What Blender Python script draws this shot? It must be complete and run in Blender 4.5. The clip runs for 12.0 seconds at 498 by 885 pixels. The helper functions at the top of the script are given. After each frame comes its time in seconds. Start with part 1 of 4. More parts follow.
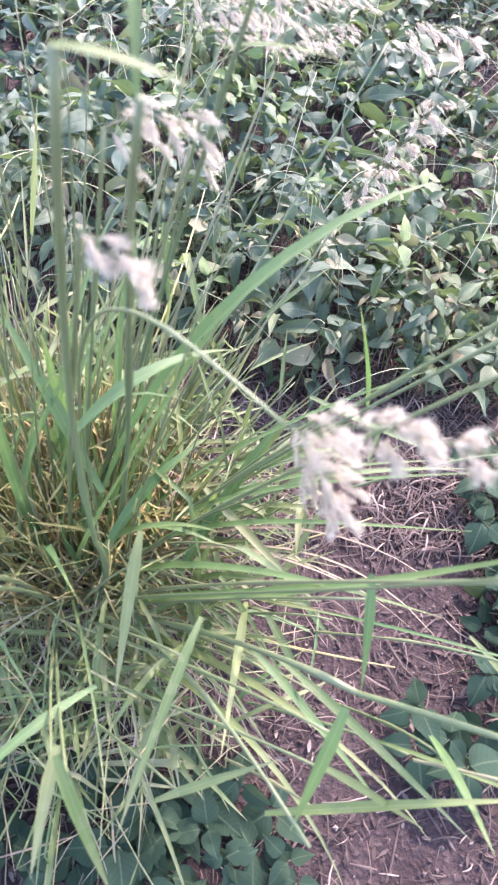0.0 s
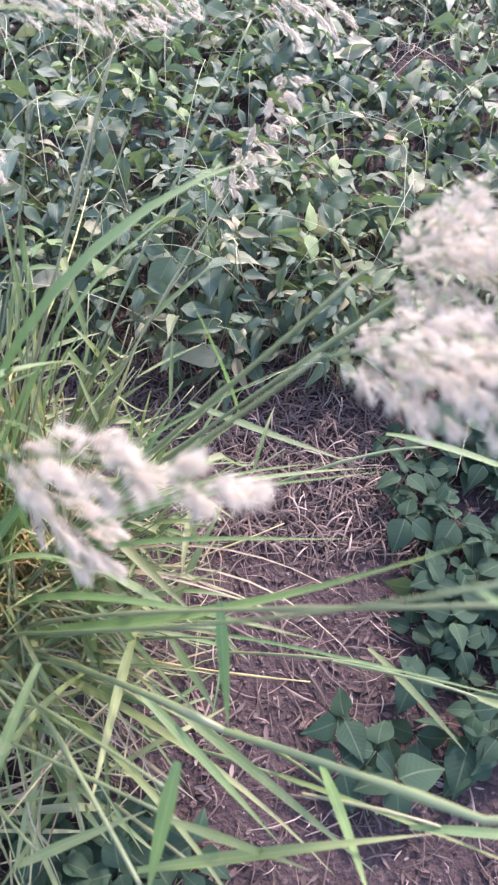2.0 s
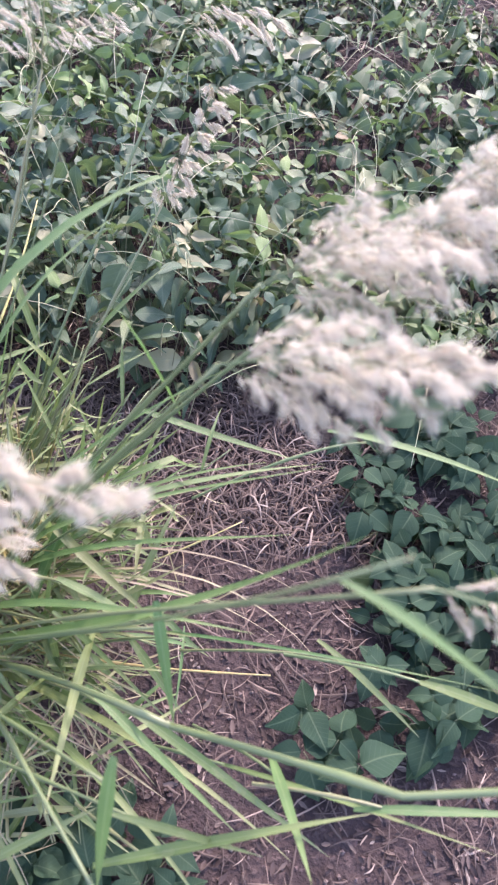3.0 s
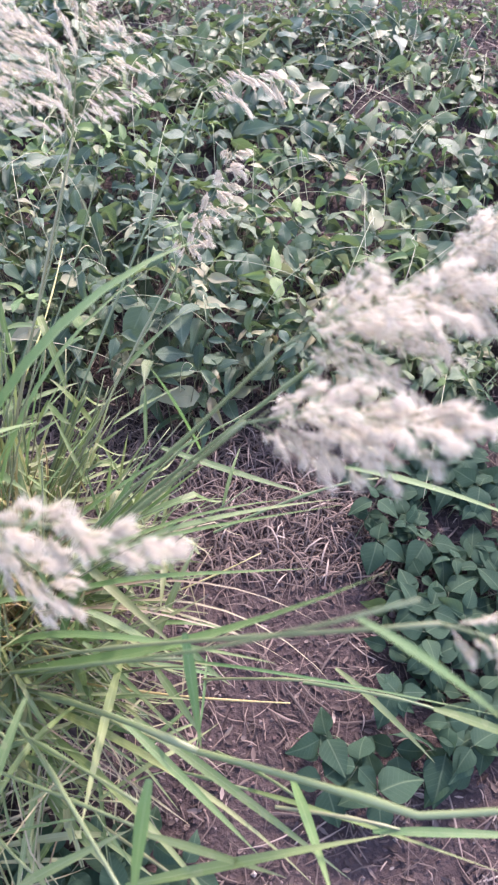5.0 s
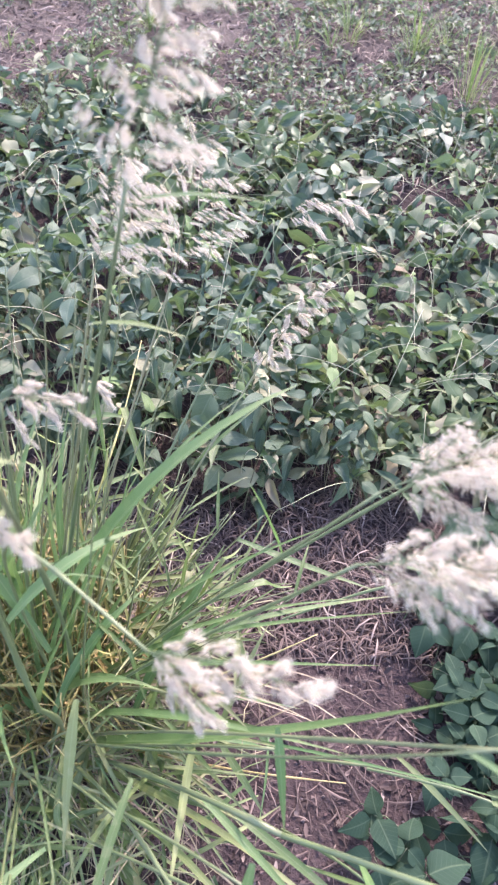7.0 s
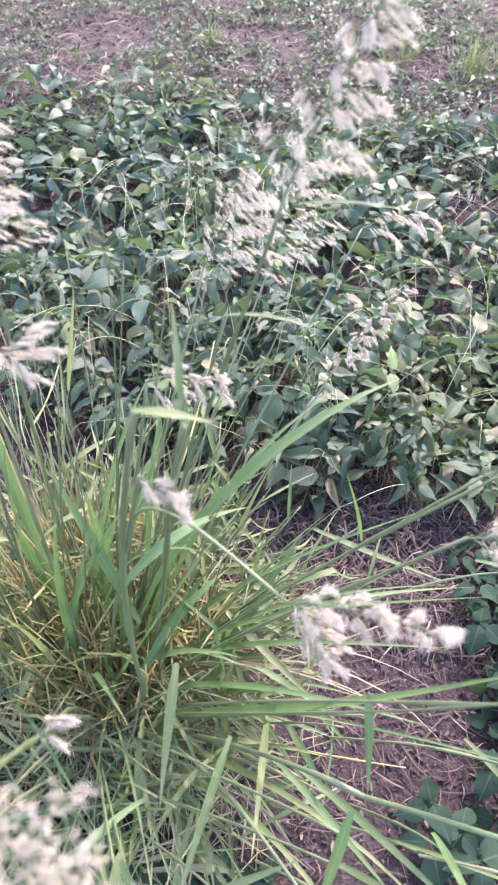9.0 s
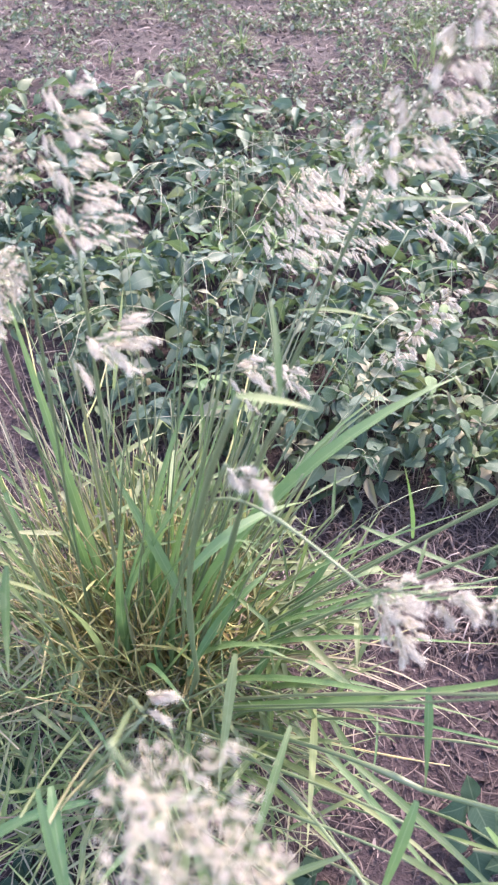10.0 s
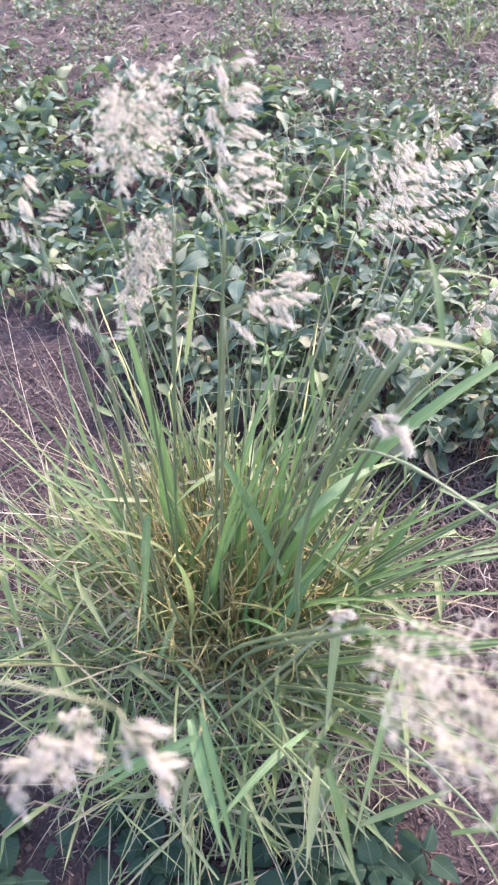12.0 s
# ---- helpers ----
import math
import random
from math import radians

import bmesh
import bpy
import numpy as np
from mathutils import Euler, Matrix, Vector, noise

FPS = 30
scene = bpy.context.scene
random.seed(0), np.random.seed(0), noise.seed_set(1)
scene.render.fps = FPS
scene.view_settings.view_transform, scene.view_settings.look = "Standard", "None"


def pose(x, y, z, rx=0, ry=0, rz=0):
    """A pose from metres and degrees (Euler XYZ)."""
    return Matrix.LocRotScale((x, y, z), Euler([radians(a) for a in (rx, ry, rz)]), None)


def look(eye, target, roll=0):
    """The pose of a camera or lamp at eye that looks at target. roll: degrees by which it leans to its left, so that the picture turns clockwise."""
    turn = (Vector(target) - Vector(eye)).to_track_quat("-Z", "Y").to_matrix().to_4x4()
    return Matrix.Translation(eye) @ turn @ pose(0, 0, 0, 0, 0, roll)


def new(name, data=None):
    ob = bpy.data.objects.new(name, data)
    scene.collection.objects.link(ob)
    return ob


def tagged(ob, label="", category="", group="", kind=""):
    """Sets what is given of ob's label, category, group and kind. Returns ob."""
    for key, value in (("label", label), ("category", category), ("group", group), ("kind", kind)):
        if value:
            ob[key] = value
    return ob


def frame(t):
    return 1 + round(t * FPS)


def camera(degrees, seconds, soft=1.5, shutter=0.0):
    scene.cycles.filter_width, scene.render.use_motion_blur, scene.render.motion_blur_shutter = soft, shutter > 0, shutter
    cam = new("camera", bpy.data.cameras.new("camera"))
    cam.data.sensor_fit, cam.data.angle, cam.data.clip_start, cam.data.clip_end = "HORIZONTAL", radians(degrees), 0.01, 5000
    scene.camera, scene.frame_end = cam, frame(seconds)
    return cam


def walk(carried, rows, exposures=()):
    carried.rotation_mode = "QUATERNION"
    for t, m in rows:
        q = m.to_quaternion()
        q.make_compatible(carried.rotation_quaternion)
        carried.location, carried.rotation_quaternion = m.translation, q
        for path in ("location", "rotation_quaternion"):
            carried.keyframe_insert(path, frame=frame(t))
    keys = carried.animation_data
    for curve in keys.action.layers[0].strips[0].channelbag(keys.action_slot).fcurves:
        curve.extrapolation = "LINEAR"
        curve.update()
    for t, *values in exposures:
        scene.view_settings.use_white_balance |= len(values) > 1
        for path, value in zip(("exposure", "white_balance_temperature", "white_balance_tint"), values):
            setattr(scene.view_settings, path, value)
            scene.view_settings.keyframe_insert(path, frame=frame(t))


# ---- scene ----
cam = camera(38.9, 12.0, soft=2.2)
cam.data.dof.use_dof, cam.data.dof.focus_distance, cam.data.dof.aperture_fstop = True, 1.25, 13.0
S = 1.5
PATH = [
    (0, (0.12, 0.197, 0.752), (0.091, 1.273, -0.934), 4.8),
    (0.5, (0.132, 0.207, 0.737), (0.105, 1.284, -0.948), 4.0),
    (1, (0.148, 0.208, 0.739), (0.119, 1.283, -0.947), 3.2),
    (1.5, (0.169, 0.222, 0.73), (0.185, 1.294, -0.958), 4.2),
    (2, (0.194, 0.23, 0.725), (0.233, 1.308, -0.959), 3.6),
    (2.5, (0.206, 0.229, 0.734), (0.278, 1.306, -0.95), 3.9),
    (3, (0.221, 0.225, 0.738), (0.309, 1.298, -0.948), 3.4),
    (4.8, (0.224, 0.208, 0.774), (0.275, 1.325, -0.886), 0.9),
    (5, (0.216, 0.217, 0.768), (0.267, 1.351, -0.879), 1.0),
    (5.5, (0.205, 0.222, 0.787), (0.238, 1.391, -0.836), 0.5),
    (6, (0.191, 0.222, 0.81), (0.223, 1.424, -0.788), 1.4),
    (6.5, (0.18, 0.223, 0.826), (0.189, 1.448, -0.754), 1.0),
    (8.5, (0.137, 0.183, 0.869), (0.071, 1.446, -0.68), 0.2),
    (9, (0.12, 0.178, 0.862), (0.035, 1.441, -0.687), 0.2),
    (9.5, (0.108, 0.174, 0.862), (-0.005, 1.44, -0.682), -0.6),
    (10, (0.088, 0.164, 0.864), (-0.041, 1.434, -0.675), -0.7),
    (10.5, (0.072, 0.154, 0.864), (-0.065, 1.408, -0.688), -0.9),
    (11, (0.068, 0.136, 0.877), (-0.076, 1.383, -0.68), -2.5),
    (11.5, (0.045, 0.128, 0.873), (-0.12, 1.361, -0.693), -3.4),
    (12, (0.025, 0.125, 0.874), (-0.147, 1.364, -0.686), -3.1),
]
walk(cam, [(t, look(S * Vector(eye), S * Vector(target), roll)) for t, eye, target, roll in PATH],
     exposures=[(0, 3.34, 6600, 30), (1, 3.28, 6600, 30), (2, 2.98, 6620, 29), (3, 2.90, 6680, 27), (5.5, 2.98, 6680, 28), (9, 3.12, 6600, 28), (12, 3.11, 6600, 27)])

# ---- sky and sun: low bright sun ahead and to the right ----
SUN_AZ, SUN_EL = 26.0, 43.0          # degrees from +y towards +x, and up
world = bpy.data.worlds.new("sky")
scene.world = world
world.use_nodes = True
wn = world.node_tree
sky = wn.nodes.new("ShaderNodeTexSky")
sky.sky_type = 'NISHITA'
sky.sun_disc = False
sky.sun_elevation = radians(SUN_EL)
sky.sun_rotation = radians(SUN_AZ)
sky.air_density, sky.dust_density, sky.ozone_density = 1.0, 1.5, 1.0
wn.links.new(sky.outputs[0], wn.nodes["Background"].inputs[0])
wn.nodes["Background"].inputs[1].default_value = 0.15
lamp = bpy.data.lights.new("sun", 'SUN')
lamp.energy, lamp.angle, lamp.color = 1.03, radians(1.5), (1.0, 0.93, 0.84)
sun = new("sun", lamp)
sa, se = radians(SUN_AZ), radians(SUN_EL)
sun_from = Vector((math.sin(sa) * math.cos(se), math.cos(sa) * math.cos(se), math.sin(se)))
sun.matrix_world = look(sun_from * 20, (0, 0, 0))


# ---- materials ----
class Nodes:
    def __init__(self, name):
        self.m = bpy.data.materials.new(name)
        self.m.use_nodes = True
        self.t = self.m.node_tree
        self.out = self.t.nodes["Material Output"]
        self.bsdf = self.t.nodes["Principled BSDF"]

    def add(self, kind, **kw):
        n = self.t.nodes.new(kind)
        for k, v in kw.items():
            if k == "op":
                n.operation = v
            elif k == "blend":
                n.blend_type = v
        return n

    def link(self, a, b):
        self.t.links.new(a, b)

    def math(self, op, a, b=None):
        n = self.add("ShaderNodeMath", op=op)
        for i, v in enumerate((a, b)):
            if v is None:
                continue
            if isinstance(v, (int, float)):
                n.inputs[i].default_value = v
            else:
                self.link(v, n.inputs[i])
        return n.outputs[0]

    def mix(self, fac, a, b, blend="MIX"):
        n = self.add("ShaderNodeMixRGB", blend=blend)
        for i, v in enumerate((fac, a, b)):
            if isinstance(v, (int, float)):
                n.inputs[i].default_value = v
            elif isinstance(v, tuple):
                n.inputs[i].default_value = (*v, 1)
            else:
                self.link(v, n.inputs[i])
        return n.outputs[0]

    def ramp(self, fac, stops, constant=False):
        n = self.add("ShaderNodeValToRGB")
        e = n.color_ramp.elements
        while len(e) < len(stops):
            e.new(0.5)
        for el, (p, c) in zip(e, stops):
            el.position, el.color = p, (*c, 1)
        if constant:
            n.color_ramp.interpolation = 'CONSTANT'
        self.link(fac, n.inputs[0])
        return n.outputs[0]

    def noise(self, scale, detail=3.0, coord="Object", stretch=None):
        tc = self.add("ShaderNodeTexCoord")
        n = self.add("ShaderNodeTexNoise")
        n.inputs["Scale"].default_value, n.inputs["Detail"].default_value = scale, detail
        src = tc.outputs[coord]
        if stretch:
            mp = self.add("ShaderNodeMapping")
            mp.inputs["Scale"].default_value = stretch
            self.link(src, mp.inputs[0])
            src = mp.outputs[0]
        self.link(src, n.inputs["Vector"])
        return n.outputs["Fac"]

    def chance(self):
        a = self.add("ShaderNodeObjectInfo").outputs["Random"]
        b = self.add("ShaderNodeNewGeometry").outputs["Random Per Island"]
        return self.math("FRACT", self.math("ADD", a, b))

    def uv(self):
        tc = self.add("ShaderNodeTexCoord")
        s = self.add("ShaderNodeSeparateXYZ")
        self.link(tc.outputs["UV"], s.inputs[0])
        return s.outputs[0], s.outputs[1]

    def bump(self, height, strength, distance=0.002):
        b = self.add("ShaderNodeBump")
        b.inputs["Strength"].default_value, b.inputs["Distance"].default_value = strength, distance
        self.link(height, b.inputs["Height"])
        self.link(b.outputs[0], self.bsdf.inputs["Normal"])

    def surface(self, colour, rough=0.6, thin=0.0, thin_colour=None, spec=0.5):
        self.bsdf.inputs["Roughness"].default_value = rough
        self.bsdf.inputs["Specular IOR Level"].default_value = spec
        if isinstance(colour, tuple):
            self.bsdf.inputs["Base Color"].default_value = (*colour, 1)
        else:
            self.link(colour, self.bsdf.inputs["Base Color"])
        if thin:
            tr = self.add("ShaderNodeBsdfTranslucent")
            src = thin_colour if thin_colour is not None else colour
            if isinstance(src, tuple):
                tr.inputs[0].default_value = (*src, 1)
            else:
                self.link(src, tr.inputs[0])
            mx = self.add("ShaderNodeMixShader")
            mx.inputs[0].default_value = thin
            self.link(self.bsdf.outputs[0], mx.inputs[1])
            self.link(tr.outputs[0], mx.inputs[2])
            self.link(mx.outputs[0], self.out.inputs[0])
        return self.m


def blade_material(name, stops, tip, rough, thin):
    """Grass blade: colour by chance, drying towards the tip, pale midrib and lengthwise veins."""
    g = Nodes(name)
    u, v = g.uv()
    base = g.ramp(g.chance(), stops)
    patchy = g.noise(40.0, 2.0)
    base = g.mix(g.math("MULTIPLY", g.math("GREATER_THAN", patchy, 0.6), 0.18), base, tip)
    dry = g.math("MULTIPLY", g.math("POWER", v, 6.0), 0.75)
    base = g.mix(dry, base, tip)
    mid = g.math("SUBTRACT", 1.0, g.math("MULTIPLY", g.math("ABSOLUTE", g.math("SUBTRACT", u, 0.5)), 14.0))
    mid = g.math("MULTIPLY", g.math("MAXIMUM", mid, 0.0), 0.25)
    base = g.mix(mid, base, (0.34, 0.38, 0.21))
    veins = g.math("SINE", g.math("MULTIPLY", u, 75.0))
    g.bump(veins, 0.25, 0.0004)
    return g.surface(base, rough, thin, g.mix(0.3, base, (0.18, 0.30, 0.07)))


M_GREEN = blade_material("grass_blade_green", [(0.0, (0.060, 0.108, 0.034)), (0.4, (0.102, 0.150, 0.048)), (0.72, (0.142, 0.176, 0.062)), (0.9, (0.170, 0.190, 0.086)), (1.0, (0.23, 0.22, 0.12))], (0.26, 0.25, 0.14), 0.5, 0.38)
M_WIDE = blade_material("broad_grass_blade", [(0.0, (0.052, 0.124, 0.038)), (1.0, (0.098, 0.162, 0.056))], (0.17, 0.21, 0.08), 0.5, 0.36)
M_DRY = blade_material("dry_grass_blade", [(0.0, (0.18, 0.16, 0.09)), (0.45, (0.25, 0.21, 0.13)), (0.75, (0.15, 0.10, 0.07)), (0.9, (0.23, 0.17, 0.12)), (1.0, (0.40, 0.34, 0.26))], (0.45, 0.38, 0.27), 0.6, 0.25)
M_STALK = blade_material("yellow_grass_stalk", [(0.0, (0.18, 0.21, 0.062)), (0.45, (0.33, 0.28, 0.10)), (0.7, (0.32, 0.23, 0.085)), (0.85, (0.22, 0.14, 0.06)), (1.0, (0.15, 0.20, 0.060))], (0.38, 0.31, 0.15), 0.5, 0.25)


def culm_material():
    g = Nodes("grass_culm")
    u, v = g.uv()
    c = g.ramp(g.chance(), [(0.0, (0.052, 0.092, 0.032)), (0.6, (0.082, 0.122, 0.044)), (1.0, (0.15, 0.145, 0.07))])
    c = g.mix(g.math("MULTIPLY", g.math("POWER", v, 3.0), 0.2), c, (0.22, 0.22, 0.11))
    c = g.mix(g.math("MULTIPLY", g.noise(60.0), 0.3), c, (0.16, 0.12, 0.09))
    return g.surface(c, 0.45)


M_CULM = culm_material()


def fluff_material():
    g = Nodes("silky_hair")
    c = g.ramp(g.chance(), [(0.0, (0.52, 0.46, 0.40)), (0.4, (0.60, 0.55, 0.475)), (0.8, (0.65, 0.615, 0.52)), (1.0, (0.57, 0.51, 0.37))])
    return g.surface(c, 0.55, 0.6, c)


def husk_material():
    g = Nodes("spikelet_husk")
    c = g.ramp(g.chance(), [(0.0, (0.44, 0.34, 0.28)), (0.5, (0.52, 0.44, 0.27)), (1.0, (0.42, 0.34, 0.32))])
    return g.surface(c, 0.6, 0.3, c)


M_HAIR, M_HUSK = fluff_material(), husk_material()


def leaf_material(name, stops, spec=0.36, patches=0.0):
    """Vine leaf: two-scale colour, pale side veins, waxy gloss."""
    g = Nodes(name)
    u, v = g.uv()
    c = g.ramp(g.chance(), stops)
    c = g.mix(g.math("MULTIPLY", g.noise(90.0, 3.0), 0.22), c, (0.10, 0.14, 0.06))
    if patches:      # yellower growth in patches half a metre wide
        patch = g.add("ShaderNodeTexNoise")
        patch.inputs["Scale"].default_value = 2.3
        g.link(g.add("ShaderNodeNewGeometry").outputs["Position"], patch.inputs["Vector"])
        c = g.mix(g.math("MULTIPLY", g.math("MAXIMUM", g.math("SUBTRACT", patch.outputs["Fac"], 0.50), 0.0), patches), c, (0.105, 0.140, 0.050))
    off = g.math("ABSOLUTE", g.math("SUBTRACT", u, 0.5))
    rib = g.math("MAXIMUM", g.math("SUBTRACT", 1.0, g.math("MULTIPLY", off, 26.0)), 0.0)
    side = g.math("SINE", g.math("MULTIPLY", g.math("SUBTRACT", v, g.math("MULTIPLY", off, 0.55)), 52.0))
    side = g.math("MAXIMUM", g.math("SUBTRACT", g.math("MULTIPLY", side, 8.0), 7.0), 0.0)
    vein = g.math("MINIMUM", g.math("ADD", rib, g.math("MULTIPLY", side, 0.3)), 1.0)
    c = g.mix(g.math("MULTIPLY", vein, 0.22), c, (0.22, 0.27, 0.16))
    g.bump(g.math("SUBTRACT", g.noise(160.0, 2.0), vein), 0.4, 0.0015)
    return g.surface(c, 0.5, 0.26, g.mix(0.4, c, (0.18, 0.27, 0.07)), spec)


M_LEAF = leaf_material("vine_leaf", [(0.0, (0.018, 0.046, 0.034)), (0.5, (0.030, 0.061, 0.041)), (0.78, (0.052, 0.084, 0.047)), (0.91, (0.108, 0.132, 0.068)), (0.97, (0.17, 0.17, 0.10)), (1.0, (0.24, 0.22, 0.15))], patches=3.0)
M_LEAF_YOUNG = leaf_material("young_vine_leaf", [(0.0, (0.066, 0.125, 0.038)), (1.0, (0.115, 0.170, 0.052))], patches=1.5)
M_LEAF_DRY = leaf_material("withered_leaf", [(0.0, (0.20, 0.16, 0.10)), (0.5, (0.24, 0.23, 0.14)), (1.0, (0.15, 0.10, 0.065))])
M_LEAF_FAR = leaf_material("far_weed_leaf", [(0.0, (0.040, 0.060, 0.038)), (0.5, (0.078, 0.094, 0.056)), (0.85, (0.13, 0.135, 0.080)), (1.0, (0.26, 0.25, 0.18))], patches=1.5)
M_LEAF_BROAD = leaf_material("broad_low_leaf", [(0.0, (0.011, 0.030, 0.024)), (0.8, (0.017, 0.040, 0.031)), (1.0, (0.030, 0.056, 0.038))], 0.05)


def stem_material():
    g = Nodes("vine_stem")
    c = g.ramp(g.noise(50.0), [(0.3, (0.07, 0.10, 0.045)), (0.7, (0.16, 0.14, 0.085))])
    return g.surface(c, 0.6)


M_STEM = stem_material()


def runner_material():
    g = Nodes("pale_runner")
    return g.surface(g.ramp(g.noise(30.0), [(0.3, (0.19, 0.23, 0.11)), (0.7, (0.37, 0.31, 0.22))]), 0.55)


M_RUNNER = runner_material()


def weed_stalk_material():
    g = Nodes("weed_stalk")
    return g.surface(g.ramp(g.noise(50.0), [(0.3, (0.05, 0.085, 0.035)), (0.7, (0.11, 0.10, 0.06))]), 0.6)


M_WEED_STALK = weed_stalk_material()


def soil_material():
    g = Nodes("dry_soil")
    big, mid, fine = g.noise(1.7, 4.0), g.noise(19.0, 6.0), g.noise(95.0, 6.0)
    c = g.ramp(mid, [(0.25, (0.020, 0.013, 0.014)), (0.5, (0.032, 0.022, 0.023)), (0.75, (0.050, 0.035, 0.035))])
    c = g.mix(g.math("MULTIPLY", big, 0.5), c, (0.054, 0.038, 0.037))
    c = g.mix(g.math("MULTIPLY", g.math("GREATER_THAN", fine, 0.60), 0.4), c, (0.100, 0.072, 0.066))
    tc, sep = g.add("ShaderNodeTexCoord"), g.add("ShaderNodeSeparateXYZ")      # the open field behind is paler, with an uneven edge
    g.link(tc.outputs["Object"], sep.inputs[0])
    field = g.math("MINIMUM", g.math("MAXIMUM", g.math("ADD", g.math("MULTIPLY", g.math("SUBTRACT", sep.outputs[1], 2.7), 1.1), g.math("MULTIPLY", g.math("SUBTRACT", g.noise(0.55, 3.0), 0.5), 3.0)), 0.0), 1.0)
    c = g.mix(g.math("MULTIPLY", field, 0.55), c, (0.112, 0.092, 0.073))
    g.bump(g.math("ADD", g.math("MULTIPLY", mid, 0.5), fine), 0.9, 0.012)
    return g.surface(c, 0.95, spec=0.2)


def straw_material():
    g = Nodes("straw_litter")
    c = g.ramp(g.chance(), [(0.0, (0.032, 0.020, 0.018)), (0.5, (0.060, 0.039, 0.033)), (0.85, (0.110, 0.074, 0.062)), (0.95, (0.21, 0.155, 0.13)), (1.0, (0.31, 0.25, 0.21))])
    c = g.mix(g.math("MULTIPLY", g.noise(70.0), 0.3), c, (0.16, 0.11, 0.09))
    return g.surface(c, 0.75, 0.1, c)


def crumb_material():
    g = Nodes("soil_crumb")
    c = g.ramp(g.chance(), [(0.0, (0.05, 0.032, 0.032)), (0.6, (0.105, 0.072, 0.068)), (0.94, (0.15, 0.115, 0.105)), (1.0, (0.22, 0.19, 0.175))])
    g.bump(g.noise(300.0), 0.5, 0.002)
    return g.surface(c, 0.95, spec=0.2)


def chip_material():
    g = Nodes("dead_leaf_bit")
    c = g.ramp(g.chance(), [(0.0, (0.022, 0.014, 0.014)), (0.5, (0.044, 0.029, 0.028)), (0.8, (0.080, 0.057, 0.052)), (0.94, (0.14, 0.105, 0.092)), (1.0, (0.24, 0.19, 0.16))])
    c = g.mix(g.math("MULTIPLY", g.noise(400.0), 0.4), c, (0.05, 0.033, 0.03))
    return g.surface(c, 0.8, 0.1, c, 0.3)


M_SOIL, M_STRAW, M_CRUMB, M_CHIP = soil_material(), straw_material(), crumb_material(), chip_material()


# ---- building helpers ----
def mesh_from(name, verts, faces, uvs, material, smooth=True, slots=None):
    me = bpy.data.meshes.new(name)
    me.from_pydata(verts, [], faces)
    if uvs is not None:
        layer = me.uv_layers.new(name="UVMap")
        flat = np.array([uvs[i] for f in faces for i in f], dtype=np.float32).ravel()
        layer.data.foreach_set("uv", flat)
    for m in (material if isinstance(material, (list, tuple)) else [material]):
        me.materials.append(m)
    if slots:
        me.polygons.foreach_set("material_index", slots)
    if smooth:
        me.polygons.foreach_set("use_smooth", [True] * len(faces))
    me.update()
    return me


class Heap:
    """Collects many small pieces into one mesh."""

    def __init__(self):
        self.v, self.f, self.u = [], [], []

    def put(self, geo):
        v, f, u = geo
        k = len(self.v)
        self.v += [tuple(p) for p in v]
        self.f += [tuple(i + k for i in q) for q in f]
        self.u += u

    def mesh(self, name, material, smooth=True):
        return mesh_from(name, self.v, self.f, self.u, material, smooth)


def thing(name, at, label, category, group="", kind=""):
    ob = new(name)
    ob.location = at
    ob.empty_display_size = 0.05
    return tagged(ob, label, category, group, kind)


def part(name, me, parent, label="", m=None, kind=""):
    ob = new(name, me)
    ob.parent = parent
    if m is not None:
        ob.matrix_basis = m
    return tagged(ob, label, kind=kind)


def bez(p, s):
    a, b, c, d = p
    r = 1 - s
    return a * r ** 3 + b * (3 * r * r * s) + c * (3 * r * s * s) + d * s ** 3


def side_of(tan, ref):
    side = tan.cross(ref)
    if side.length < 1e-4:
        side = tan.cross(Vector((0.3, 1, 0.2)))
    return side.normalized()


def blade_geo(points, width, twist=0.0, n=9, fold=0.28, origin=Vector((0, 0, 0)), blunt=0.0, ref=Vector((0, 0, 1)), foot=0.45):
    """A folded, tapering grass blade along a list of points."""
    v, f, u = [], [], []
    m = len(points)
    for i, p in enumerate(points):
        s = i / (m - 1)
        tan = (points[min(i + 1, m - 1)] - points[max(i - 1, 0)]).normalized()
        side = side_of(tan, ref)
        up = side.cross(tan).normalized()
        a = twist * s
        sd = side * math.cos(a) + up * math.sin(a)
        nr = up * math.cos(a) - side * math.sin(a)
        w = width * 0.5 * min(1.0, foot + 1.6 * s) * max(0.03, 1 - max(0.0, (s - 0.3) / 0.7) ** (1.25 + blunt))
        q = p - origin
        v += [q - sd * w + nr * w * fold, q - nr * w * fold * 0.4, q + sd * w + nr * w * fold]
        u += [(0, s), (0.5, s), (1, s)]
    for i in range(m - 1):
        k = 3 * i
        f += [(k, k + 1, k + 4, k + 3), (k + 1, k + 2, k + 5, k + 4)]
    return v, f, u


